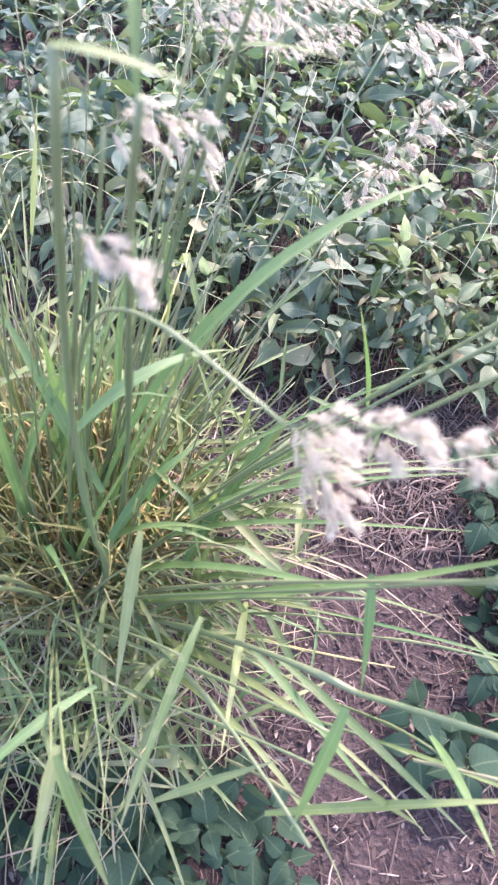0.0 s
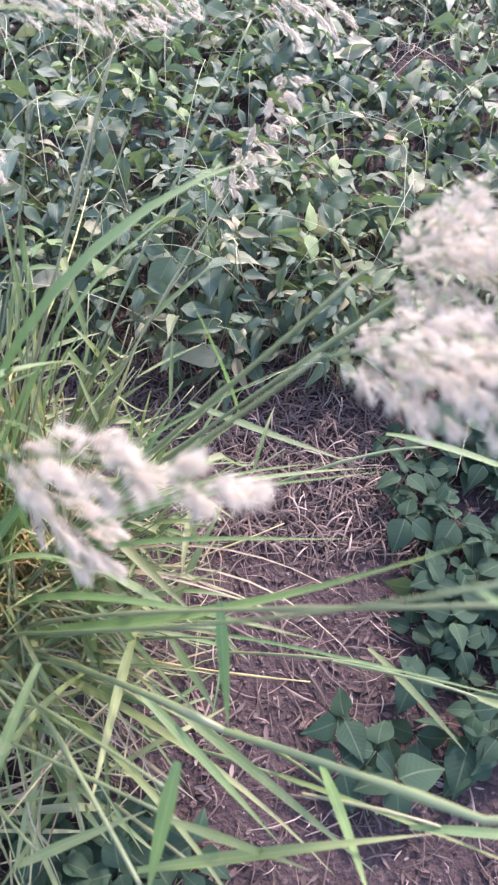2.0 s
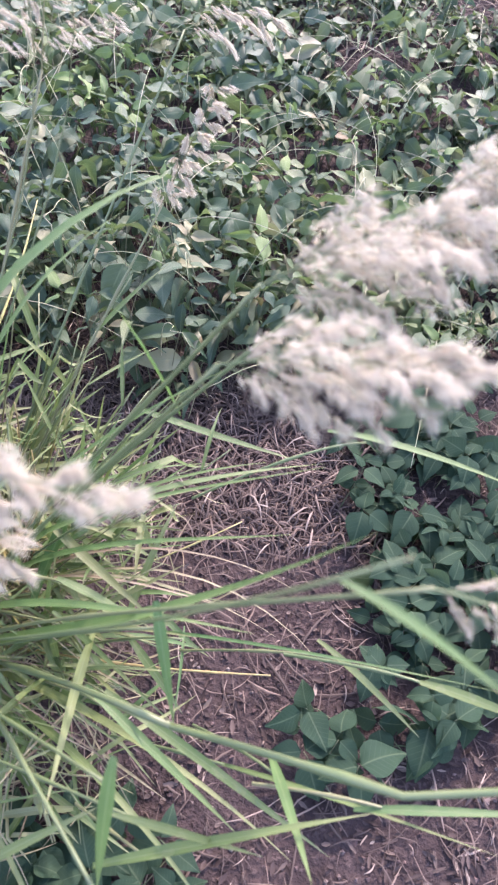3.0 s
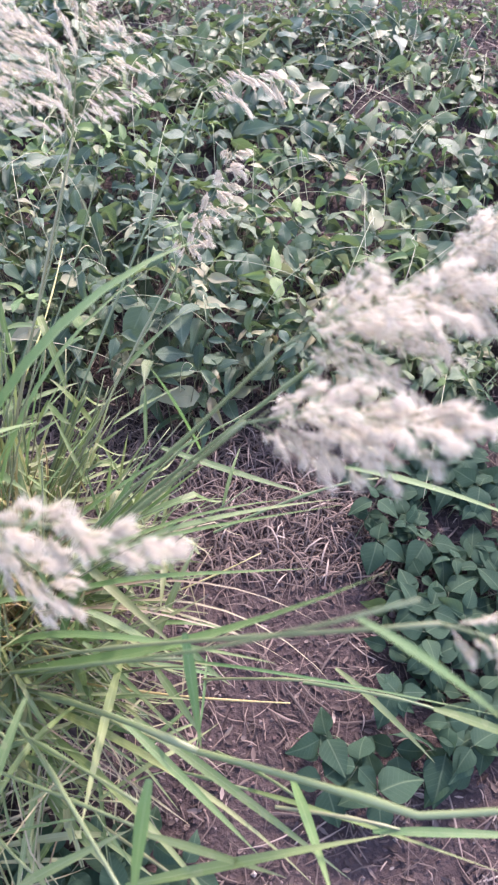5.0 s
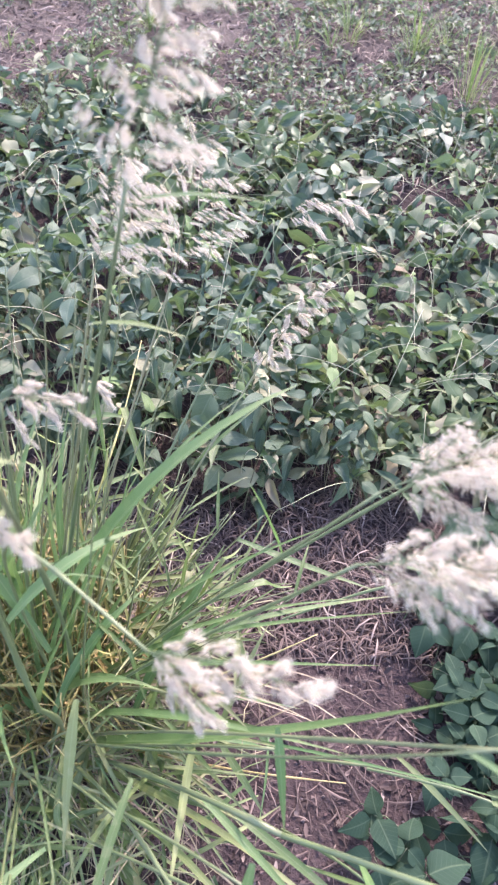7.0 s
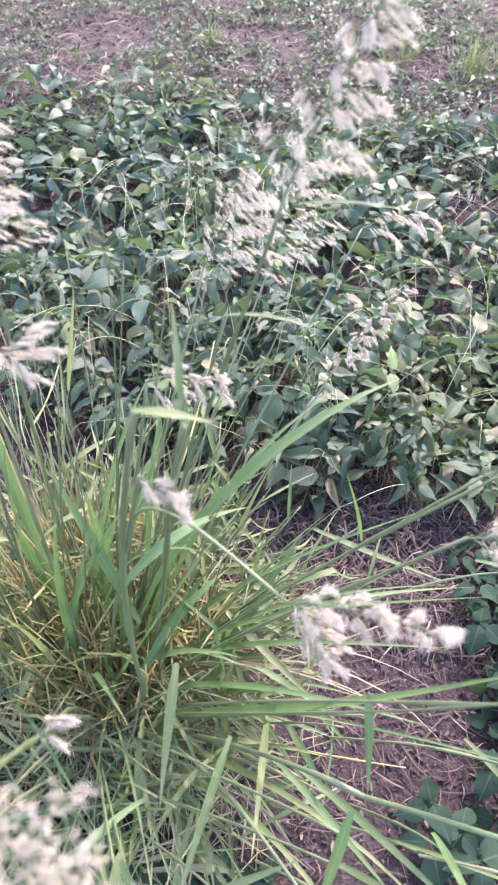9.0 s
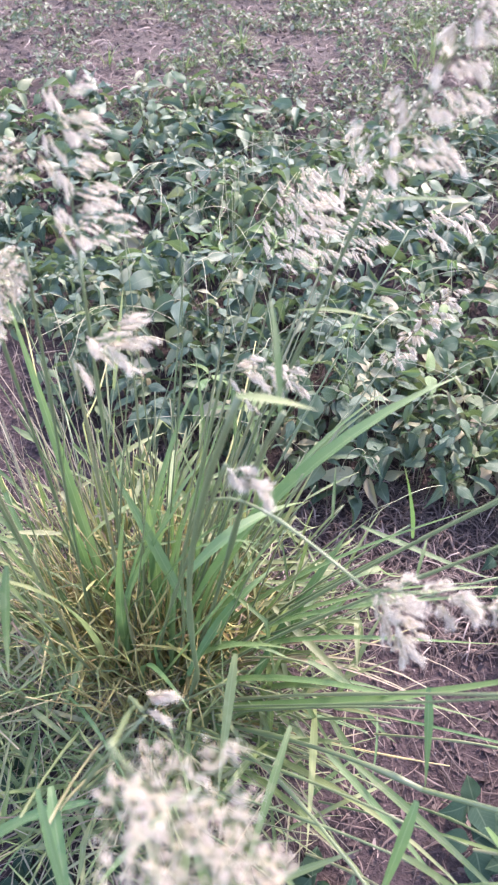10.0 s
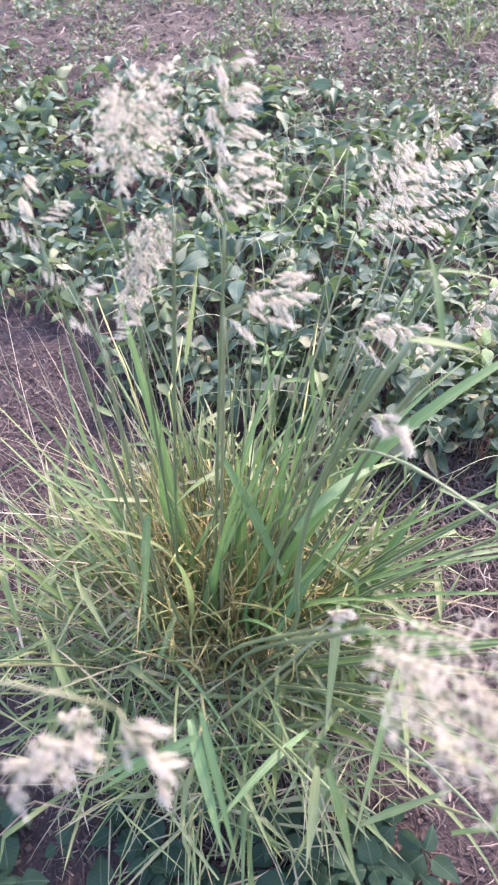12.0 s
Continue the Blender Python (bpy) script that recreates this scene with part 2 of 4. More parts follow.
def tube_geo(points, r0, r1, sides=6, origin=Vector((0, 0, 0)), nodes=()):
    v, f, u = [], [], []
    m = len(points)
    for i, p in enumerate(points):
        s = i / (m - 1)
        tan = (points[min(i + 1, m - 1)] - points[max(i - 1, 0)]).normalized()
        side = side_of(tan, Vector((0, 0, 1)) if abs(tan.z) < 0.95 else Vector((0, 1, 0)))
        up = side.cross(tan)
        r = r0 + (r1 - r0) * s
        if i in nodes:
            r *= 1.5
        for j in range(sides):
            a = 2 * math.pi * j / sides
            v.append(p - origin + (side * math.cos(a) + up * math.sin(a)) * r)
            u.append((j / sides, s))
    for i in range(m - 1):
        for j in range(sides):
            f.append((i * sides + j, i * sides + (j + 1) % sides, (i + 1) * sides + (j + 1) % sides, (i + 1) * sides + j))
    f.append(tuple(range((m - 1) * sides, m * sides)))
    return v, f, u


def curve_points(p, n):
    return [bez(p, i / (n - 1)) for i in range(n)]


def kinked_points(root, kink, tip, n):
    """Rises in a slight bow to a sharp bend, then goes straight to its tip."""
    k = int(n * 0.55)
    mid = (root + kink) * 0.5 + Vector((0, 0, (kink - root).length * 0.06))
    out = []
    for i in range(k):
        s = i / (k - 1)
        out.append(root * (1 - s) ** 2 + mid * 2 * s * (1 - s) + kink * s * s)
    for i in range(1, n - k + 1):
        s = i / (n - k)
        out.append(kink.lerp(tip, s) - Vector((0, 0, 0.012 * math.sin(math.pi * s))))
    return out


rng = random.Random(11)


def V(*a):
    return Vector(a)


# ---- ground: one sheet, fine under the camera and reaching the horizon ----
def terrain(x, y):
    d = math.hypot(x, y - 1.2)
    fade = max(0.0, 1 - d / 12)
    h = 0.022 * noise.noise(V(x * 2.1, y * 2.1, 0.3)) + 0.010 * noise.noise(V(x * 8, y * 8, 4.1)) + 0.004 * noise.noise(V(x * 30, y * 30, 9.1))
    mound = 0.03 * math.exp(-((x + 0.12) ** 2 + (y - 0.70) ** 2) / 0.05)
    return (h + mound) * fade


def spaced(lo, hi, centre, n):
    k = np.linspace(-1, 1, n)
    w = np.sinh(k * 8.5) / np.sinh(8.5)
    far = max(hi - centre, centre - lo)
    return centre + w * far + k * 1.9


def ground():
    xs, ys = spaced(-400, 400, 0.1, 230), spaced(-400, 400, 1.6, 250)
    v = [(x, y, terrain(x, y)) for y in ys for x in xs]
    w = len(xs)
    f = [(j * w + i, j * w + i + 1, (j + 1) * w + i + 1, (j + 1) * w + i) for j in range(len(ys) - 1) for i in range(w - 1)]
    return tagged(new("ground", mesh_from("ground", v, f, None, M_SOIL)), "bare dry purplish-brown soil with straw litter", "ground", kind="structure")


ground()


# ---- where things grow ----
def wobble(x, y, k=1.0, z=0.0):
    return noise.noise(V(x * k, y * k, 7.7 + z))


GAP = (0.80, 1.76)     # worn place in the vine bed


def in_vine(x, y):
    """The thick vine bed behind the tussock."""
    e = 0.10 * wobble(x, y, 4.0)
    front = 1.17 + e + (0.24 if x < -0.45 else 0.0) + max(0.0, (0.02 - x)) * 0.25
    back = 2.85 + 0.5 * wobble(x, y, 1.6, 3.0) + e
    thin = ((x - GAP[0]) / 0.30) ** 2 + ((y - GAP[1]) / 0.09) ** 2 < 1 and rng.random() < 0.5
    rim = 0.30 * wobble(x, y, 2.3, 8.0)
    return not thin and -1.7 + rim < x < 1.85 + rim and front < y < back and wobble(x, y, 3.3, 5.0) > -0.78


def vine_height(x, y):
    h = 0.085 + 0.03 * wobble(x, y, 3.0, 1.0)
    h += 0.15 * math.exp(-((x - 0.22) / 0.30) ** 2 - ((y - 1.30) / 0.22) ** 2)
    h += 0.10 * math.exp(-((x - 0.08) / 0.22) ** 2 - ((y - 2.1) / 0.35) ** 2)
    h += 0.13 * math.exp(-((x + 0.20) / 0.45) ** 2 - ((y - 1.60) / 0.35) ** 2)
    return max(0.03, h)


# ---- leaves ----
def leaf_geo(width, fold, curl, wave, rows=7, taper=0.38):
    """An ovate pointed leaf, one unit long, lying along +y, its face up."""
    v, f, u = [], [], []
    for i in range(rows + 1):
        s = i / rows
        w = width * math.sin(math.pi * s ** 0.60) ** 0.95 * (1 - taper * s * s) if 0 < s < 1 else 0.012
        z = -curl * (s - 0.3) ** 2
        for j in range(5):
            a = (j - 2) / 2
            v.append(V(a * w, s, z + fold * abs(a) * w + wave * math.sin(9 * s + 2 * a) * abs(a)))
            u.append((0.5 + a * 0.5 * max(w / width, 0.05), s))
    for i in range(rows):
        for j in range(4):
            k = 5 * i + j
            f.append((k, k + 1, k + 6, k + 5))
    return v, f, u


LEAVES = [leaf_geo(w, fo, cu, wa) for w, fo, cu, wa in ((0.24, 0.15, 0.25, 0.03), (0.20, 0.4, 0.2, 0.04), (0.28, 0.08, 0.35, 0.05), (0.16, 0.7, 0.4, 0.03), (0.22, -0.15, 0.3, 0.04), (0.18, 1.0, 0.8, 0.07))]
SMALL = [leaf_geo(0.28, 0.3, 0.5, 0.02, 3), leaf_geo(0.24, 0.6, 0.3, 0.02, 3)]
LEAF_MESH = [mesh_from("vine_leaflet", *g, M_LEAF) for g in LEAVES]
DRY_MESH = [mesh_from("withered_leaflet", *g, M_LEAF_DRY) for g in LEAVES]
YOUNG_MESH = [mesh_from("young_leaflet", *g, M_LEAF_YOUNG) for g in LEAVES]
BROAD_MESH = [mesh_from("broad_leaf", *leaf_geo(w, fo, cu, 0.03, 8, 0.05), M_LEAF_BROAD) for w, fo, cu in ((0.36, 0.12, 0.3), (0.32, 0.3, 0.35), (0.40, 0.05, 0.45))]


def leaf_pose(p, heading, pitch, roll, size):
    return Matrix.Translation(p) @ Matrix.Rotation(heading, 4, 'Z') @ Matrix.Rotation(pitch, 4, 'X') @ Matrix.Rotation(roll, 4, 'Y') @ Matrix.Diagonal((size, size, size, 1))


def moved(geo, m):
    v, f, u = geo
    return [m @ p for p in v], f, u


def trifoliate(p, heading, size, droop=1.0):
    """Poses of the three leaflets round the top of one leaf stalk."""
    out = []
    tilt = rng.uniform(-0.6, 0.25) * droop
    for k, turn in enumerate((0.0, 1.75, -1.75)):
        h = heading + turn + rng.uniform(-0.25, 0.25)
        start = p + V(-math.sin(h), math.cos(h), 0) * size * (0.22 if k == 0 else 0.06)
        out.append(leaf_pose(start, h, tilt + rng.uniform(-0.6, 0.4) * droop, rng.gauss(0, 0.6) * droop, size * rng.uniform(0.65, 1.2)))
    return out


def vine_bed():
    spots = []
    while len(spots) < 2300:
        x, y = rng.uniform(-2.0, 2.15), rng.uniform(1.0, 3.2)
        if in_vine(x, y) and rng.random() > 0.55 * (y - 1.9):
            spots.append((x, y))
    while len(spots) < 2720:      # a thick skirt of leaves along the front edge
        x, y = rng.uniform(-0.45, 1.3), rng.uniform(1.05, 1.75)
        if in_vine(x, y):
            spots.append((x, y))
    near, far = [], []
    for x, y in spots:
        (near if (-0.5 < x < 0.95 and y < 2.15) else far).append((x, y))
    rest, stalks = Heap(), Heap()
    plants = {}
    for x, y in near + far:
        top = vine_height(x, y)
        depth = rng.random() ** 0.7
        p = V(x, y, terrain(x, y) + 0.015 + top * depth)
        heading, size = rng.uniform(0, 2 * math.pi), rng.choice((0.030, 0.044, 0.054, 0.062, 0.070, 0.082)) * (1.0 + 0.3 * min(1.0, max(0.0, (y - 1.5) / 0.6)))
        foot = V(x + rng.uniform(-0.05, 0.05), y + rng.uniform(-0.05, 0.05), terrain(x, y))
        stalks.put(tube_geo(curve_points([foot, foot.lerp(p, 0.4) + V(0, 0, 0.02), foot.lerp(p, 0.8) + V(0, 0, 0.02), p], 4), 0.0012, 0.0008, 3))
        poses = trifoliate(p, heading, size)
        if (x, y) in near_set(near):
            cell = (int((x + 0.5) / 0.37), int((y - 0.9) / 0.45))
            plant = plants.get(cell)
            if plant is None:
                at = V(x, y, terrain(x, y))
                plant = thing("vine_plant", at, "low trailing vine with dark green three-part leaves", "vine", "vines in the ground cover")
                plants[cell] = plant
                plant["count"] = 0
            luck = rng.random()
            bushy = abs(x - 0.08) < 0.25 and abs(y - 2.05) < 0.35
            kinds = YOUNG_MESH if luck < (0.45 if bushy else 0.08) else DRY_MESH if luck < 0.15 else LEAF_MESH
            for m in poses:
                if plant["count"] < 290:
                    plant["count"] += 1
                    part("leaf", rng.choice(kinds), plant, m=Matrix.Translation(-plant.location) @ m @ Matrix.Scale(0.72 if kinds is YOUNG_MESH else 1.0, 4))
                else:
                    rest.put(moved(rng.choice(LEAVES), m))
        else:
            for m in poses:
                rest.put(moved(rng.choice(LEAVES), m))
    for plant in plants.values():
        del plant["count"]
    tagged(new("vine_ground_cover", rest.mesh("vine_ground_cover", M_LEAF)), "dense mat of small dark green vine leaves", "ground cover", kind="stuff")
    tagged(new("vine_stems", stalks.mesh("vine_stems", M_STEM)), "thin green and brown stems of the vine mat", "stems", kind="stuff")


def tendrils():
    """Thin pale runners that loop above the mat."""
    for i in range(150):
        x, y = rng.uniform(-0.5, 1.1), rng.uniform(1.15, 2.6)
        if not in_vine(x, y):
            continue
        a, ln, h = rng.uniform(0, 6.28), rng.choice((rng.uniform(0.08, 0.28), rng.uniform(0.2, 0.5))), vine_height(x, y)
        at = V(x, y, terrain(x, y))
        out = V(math.cos(a), math.sin(a), 0)
        side = V(-out.y, out.x, 0) * rng.uniform(-0.2, 0.2) * ln
        p = [at + V(0, 0, h * 0.3), at + out * ln * 0.3 + side + V(0, 0, h * 1.3), at + out * ln * 0.7 + side * 0.5 + V(0, 0, h * 1.3 + 0.03), at + out * ln + V(0, 0, h * rng.uniform(0.7, 1.5))]
        pts = curve_points(p, 12)
        for k in range(9, 12 if i % 3 == 0 else 9):
            pts[k] = pts[k] + V(0.012 * math.sin(k * 1.9), 0.012 * math.cos(k * 1.9), 0.006 * math.sin(k))
        runner = tagged(new("vine_runner", mesh_from("vine_runner", *tube_geo(pts, 0.0010, 0.0005, 4, at), M_RUNNER)), "thin pale vine runner looping over the leaves", "vine runner", "vine runners")
        runner.location = at
    for i in range(26):      # thin upright stalks with a few small leaves at the top
        x, y = rng.uniform(-0.4, 1.0), rng.uniform(1.25, 2.3)
        at = V(x, y, terrain(x, y))
        h = vine_height(x, y) + rng.uniform(0.06, 0.16)
        top = V(rng.gauss(0, 0.02), rng.gauss(0, 0.02), h)
        shoot = thing("vine_shoot", at, "thin pale upright vine shoot with small young leaves", "vine shoot", "vine shoots")
        pts = curve_points([V(0, 0, 0), top * 0.4 + V(rng.gauss(0, 0.006), 0, 0), top * 0.75 + V(0, rng.gauss(0, 0.006), 0), top], 7)
        part("stalk", mesh_from("stalk", *tube_geo(pts, 0.0011, 0.0007, 4), M_RUNNER), shoot)
        for m in trifoliate(top, rng.uniform(0, 6.28), rng.uniform(0.018, 0.034), 1.3):
            part("leaf", rng.choice(YOUNG_MESH), shoot, m=m)


_near = {}


def near_set(near):
    if not _near:
        _near["s"] = set(near)
    return _near["s"]


vine_bed()
tendrils()


# broad low leaves in front and to the side of the tussock
def broad_plants():
    spots = []
    for cx, cy, r, n in ((0.74, 0.84, 0.16, 36), (0.66, 0.98, 0.12, 24), (0.62, 0.60, 0.10, 20), (0.74, 0.66, 0.12, 24), (0.48, 0.50, 0.06, 8), (0.90, 0.56, 0.12, 14), (0.95, 1.02, 0.24, 44), (0.20, 0.35, 0.09, 15), (0.0, 0.34, 0.13, 16), (-0.18, 0.30, 0.14, 16), (-0.42, 0.40, 0.18, 18), (-0.57, 0.72, 0.14, 11), (0.36, 0.22, 0.08, 6), (0.12, 0.40, 0.09, 10), (-0.3, 0.18, 0.15, 12)):
        plant = thing("weed", V(cx, cy, terrain(cx, cy)), "low weed with broad dull green leaves on bare soil", "weed", "weeds on the bare soil")
        for _ in range(n):
            a, d = rng.uniform(0, 2 * math.pi), r * 1.1 * rng.random() ** 0.55
            x, y = cx + d * math.cos(a), cy + d * math.sin(a)
            p = V(x, y, terrain(x, y) + rng.uniform(0.02, 0.075))
            for m in trifoliate(p, rng.uniform(0, 6.28), rng.uniform(0.034, 0.062), 0.6):
                part("leaf", rng.choice(BROAD_MESH), plant, m=Matrix.Translation(-plant.location) @ m)
            foot = V(x + rng.uniform(-0.06, 0.06), y + rng.uniform(-0.06, 0.06), 0)
            foot.z = terrain(foot.x, foot.y)
            part("stalk", mesh_from("stalk", *tube_geo(curve_points([foot, foot + V(0, 0, 0.03), p - V(0, 0, 0.01), p], 5), 0.0011, 0.0007, 4, plant.location), M_WEED_STALK), plant)


broad_plants()


# ---- grass tussock ----
BASE = V(-0.12, 0.70, 0.0)
BASE.z = terrain(BASE.x, BASE.y) - 0.01
TUSSOCK = thing("grass_tussock", BASE, "green tussock of feathery grass with pale fluffy seed heads", "grass")


def hero_blade(points, width, material=M_WIDE, n=14, twist=0.3, label="", blunt=0.5):
    if len(points) == 3:      # a thin stem up to the joint, the leaf from there on
        root, joint, tip = points
        rise = curve_points([root, root.lerp(joint, 0.4) + V(0, 0, 0.02), root.lerp(joint, 0.75) + V(0, 0, 0.03), joint], 9)
        part("culm", mesh_from("culm", *tube_geo(rise, 0.0018, 0.0013, 5, BASE, (4,)), M_CULM), TUSSOCK)
        away = (tip - joint)
        back = joint - away * 0.25
        bow = V(0, 0, away.length * 0.10)
        pts = curve_points([back, joint + bow, joint + away * 0.5 + bow, tip], n)
    else:
        pts = curve_points(points, n)
    return part("blade", mesh_from("blade", *blade_geo(pts, width, twist, origin=BASE, blunt=blunt), material), TUSSOCK, label)


def polar(az):
    return V(math.cos(az), math.sin(az), 0)


def leaf_from_stem(p, tan, ln, width, turn, spring, droop, folded):
    """A leaf that springs from a stem at p, leaning off the stem's line and then sagging or folding down."""
    side = side_of(tan, V(0, 0, 1) if abs(tan.z) < 0.97 else V(0, 1, 0))
    off = side * math.cos(turn) + side.cross(tan) * math.sin(turn)
    way = (tan * math.cos(spring) + off * math.sin(spring)).normalized()
    if folded:
        knee = p + way * ln * rng.uniform(0.45, 0.7)
        level = V(way.x, way.y, 0)
        fall = (level * rng.uniform(0.3, 1.0) - V(0, 0, rng.uniform(0.3, 1.0)) + off * 0.2).normalized()
        pts = kinked_points(p, knee, knee + fall * ln * 0.45, 9)
    else:
        sag = V(0, 0, -droop * ln)
        pts = curve_points([p, p + way * ln * 0.35, p + way * ln * 0.7 + sag * 0.35, p + way * ln + sag], 9)
    for q in pts:
        q.z = max(q.z, 0.012)
    return blade_geo(pts, width, rng.uniform(-0.9, 0.9), origin=BASE, foot=0.55, blunt=0.35)


def tiller(az, lean, length, leaves, heart, out, broad=1.0):
    """One leafy shoot: a jointed stem that leans out from the crown, leaves on alternate sides, dead ones at its foot."""
    root = BASE + polar(az + rng.uniform(-0.9, 0.9)) * (0.12 * rng.random() ** 0.6 if heart else rng.uniform(0.08, 0.16)) + V(0.02 if heart else 0.0, 0.05 if heart else 0.03 if math.sin(az) > 0.2 else 0.0, 0)
    az += rng.gauss(0, 0.35)
    top = root + polar(az) * length * math.sin(lean) + V(0, 0, length * math.cos(lean))
    mid = root.lerp(top, 0.5) + V(rng.gauss(0, 0.03), rng.gauss(0, 0.03), 0.14 * length * math.sin(lean))
    pts = [root * (1 - q) ** 2 + mid * 2 * q * (1 - q) + top * q * q for q in (i / 8 for i in range(9))]
    out["stem"].put(tube_geo(pts, 0.0021 if heart else 0.0013, 0.0009, 4, BASE, (3, 5)))
    turn = rng.uniform(0, 6.28)
    for k in range(leaves):
        q = 0.28 + 0.70 * (k + rng.uniform(0, 0.6)) / leaves
        i = min(7, int(q * 8))
        p = pts[i].lerp(pts[i + 1], q * 8 - i)
        tan = (pts[i + 1] - pts[i]).normalized()
        turn += math.pi + rng.gauss(0, 0.5)
        ln = rng.uniform(0.07, 0.21) * (0.75 if heart else 1.0)
        wide = rng.choice((0.002, 0.003, 0.004)) if heart else broad * rng.choice((0.004, 0.005, 0.006, 0.008, 0.010, 0.012))
        geo = leaf_from_stem(p, tan, ln, wide, turn, abs(rng.gauss(0.4, 0.6)), rng.uniform(-0.1, 0.4), rng.random() < 0.3)
        out["leaves"].append(geo)
    for k in range(3):
        p = pts[0].lerp(pts[3], rng.random())
        tan = (polar(az + rng.gauss(0, 1.4)) + V(0, 0, rng.uniform(-0.2, 0.8))).normalized()
        out["dead"].put(leaf_from_stem(p, tan, rng.uniform(0.05, 0.17), rng.uniform(0.0012, 0.0032), rng.uniform(0, 6.28), rng.uniform(0, 0.6), rng.uniform(0.1, 0.7), rng.random() < 0.4))


def tussock_blades():
    out = {"stem": Heap(), "dead": Heap(), "leaves": []}
    heart = {"stem": Heap(), "dead": out["dead"], "leaves": []}
    for i in range(50):      # leaning back and to the sunny side
        tiller(rng.uniform(0.25, 2.3), radians(rng.uniform(8, 46)), rng.uniform(0.26, 0.56), rng.randint(2, 4), False, out)
    for i in range(40):      # leaning out over the bare soil on the left
        tiller(rng.uniform(2.2, 3.9), radians(rng.uniform(24, 70)), rng.uniform(0.24, 0.52), rng.randint(2, 4), False, out)
    for i in range(32):      # sprawling to the front
        tiller(rng.uniform(3.8, 5.6), radians(rng.uniform(30, 76)), rng.uniform(0.18, 0.38), rng.randint(2, 3), False, out, 0.75)
    for i in range(8):
        tiller(rng.uniform(5.3, 6.1), radians(rng.uniform(35, 68)), rng.uniform(0.16, 0.32), rng.randint(2, 3), False, out, 1.3)
    for i in range(46):      # low and leafy towards the vines
        tiller(rng.uniform(-0.25, 1.0), radians(rng.uniform(30, 62)), rng.uniform(0.24, 0.46), rng.randint(2, 4), False, out)
    for i in range(220):      # the crowded upright heart
        tiller(rng.uniform(0, 6.28), radians(rng.uniform(1, 26)), rng.uniform(0.18, 0.44), rng.randint(1, 2), True, heart)
    mass, heart_mass = Heap(), Heap()
    leaves = out["leaves"]
    for geo in heart["leaves"]:
        heart_mass.put(geo)
    for i in range(520):      # short broken stalks and bits in the heart
        a, d = rng.uniform(0, 6.28), 0.15 * rng.random() ** 0.6
        p = BASE + polar(a) * d + V(0.02, 0.05, rng.uniform(0.04, 0.30))
        tan = (polar(rng.uniform(0, 6.28)) * rng.uniform(0.2, 1.2) + polar(a) * 0.3 + V(0, 0, rng.uniform(0.1, 1.0))).normalized()
        heart_mass.put(leaf_from_stem(p, tan, rng.uniform(0.05, 0.15), rng.choice((0.0015, 0.002, 0.003, 0.004)), rng.uniform(0, 6.28), rng.uniform(0, 0.5), rng.uniform(0, 0.3), rng.random() < 0.25))
    for i in range(260):      # thin stalks and narrow leaves tangled over the front
        a, d = rng.uniform(3.3, 6.2), 0.10 + 0.24 * rng.random()
        tan = (polar(rng.uniform(0, 6.28)) + polar(a) * 0.4 + V(0, 0, rng.uniform(0.0, 0.8))).normalized()
        geo = leaf_from_stem(BASE + polar(a) * d + V(0, 0, rng.uniform(0.05, 0.28)), tan, rng.uniform(0.08, 0.22), rng.choice((0.0015, 0.002, 0.003, 0.004)), rng.uniform(0, 6.28), rng.uniform(0, 0.5), rng.uniform(0.0, 0.5), rng.random() < 0.35)
        if i % 3:
            leaves.append(geo)
        else:
            out["dead"].put(geo)
    for i in range(290):      # leaves crossing at all angles between the shoots
        a, d = rng.choice((rng.uniform(0, 6.28), rng.uniform(0.3, 5.0))), 0.14 + 0.18 * rng.random()
        high = rng.uniform(0.10, 0.46) * (1.1 - 1.6 * d) * (0.7 if math.sin(a) < -0.2 else 1.0)
        tan = (polar(rng.uniform(0, 6.28)) + polar(a) * 0.35 + V(0, 0, rng.uniform(-0.1, 0.9))).normalized()
        leaves.append(leaf_from_stem(BASE + polar(a) * d + V(0, 0, high), tan, rng.uniform(0.08, 0.22), rng.choice((0.003, 0.004, 0.006, 0.008, 0.010)), rng.uniform(0, 6.28), rng.uniform(0, 0.4), rng.uniform(-0.1, 0.4), rng.random() < 0.3))
    for i in range(420):      # dead leaves lying round the foot
        a, d = rng.uniform(0, 6.28), 0.08 + 0.32 * rng.random() ** 0.9
        p = BASE + polar(a) * d + V(0, 0, 0.02 + rng.random() * 0.10 * (1 - d))
        tan = (polar(rng.uniform(0, 6.28)) + V(0, 0, rng.uniform(-0.2, 0.3))).normalized()
        out["dead"].put(leaf_from_stem(p, tan, rng.uniform(0.04, 0.17), rng.uniform(0.0012, 0.0035), rng.uniform(0, 6.28), rng.uniform(0, 0.6), rng.uniform(0.0, 0.3), rng.random() < 0.3))
    rng.shuffle(leaves)
    for i, geo in enumerate(leaves):
        if i < 230:
            part("blade", mesh_from("blade", *geo, M_GREEN), TUSSOCK)
        else:
            mass.put(geo)
    part("leaf_mass", mass.mesh("leaf_mass", M_GREEN), TUSSOCK, kind="stuff")
    part("leaf_mass", heart_mass.mesh("leaf_mass", M_STALK), TUSSOCK, "olive and straw-coloured short leaves in the heart", kind="stuff")
    part("dead_leaves", out["dead"].mesh("dead_leaves", M_DRY), TUSSOCK, "straw-coloured dead blades", kind="stuff")
    part("stalk_mass", out["stem"].mesh("stalk_mass", M_CULM), TUSSOCK, kind="stuff")
    part("stalk_mass", heart["stem"].mesh("stalk_mass", M_STALK), TUSSOCK, "crowded yellowish stalks at the heart of the tussock", kind="stuff")
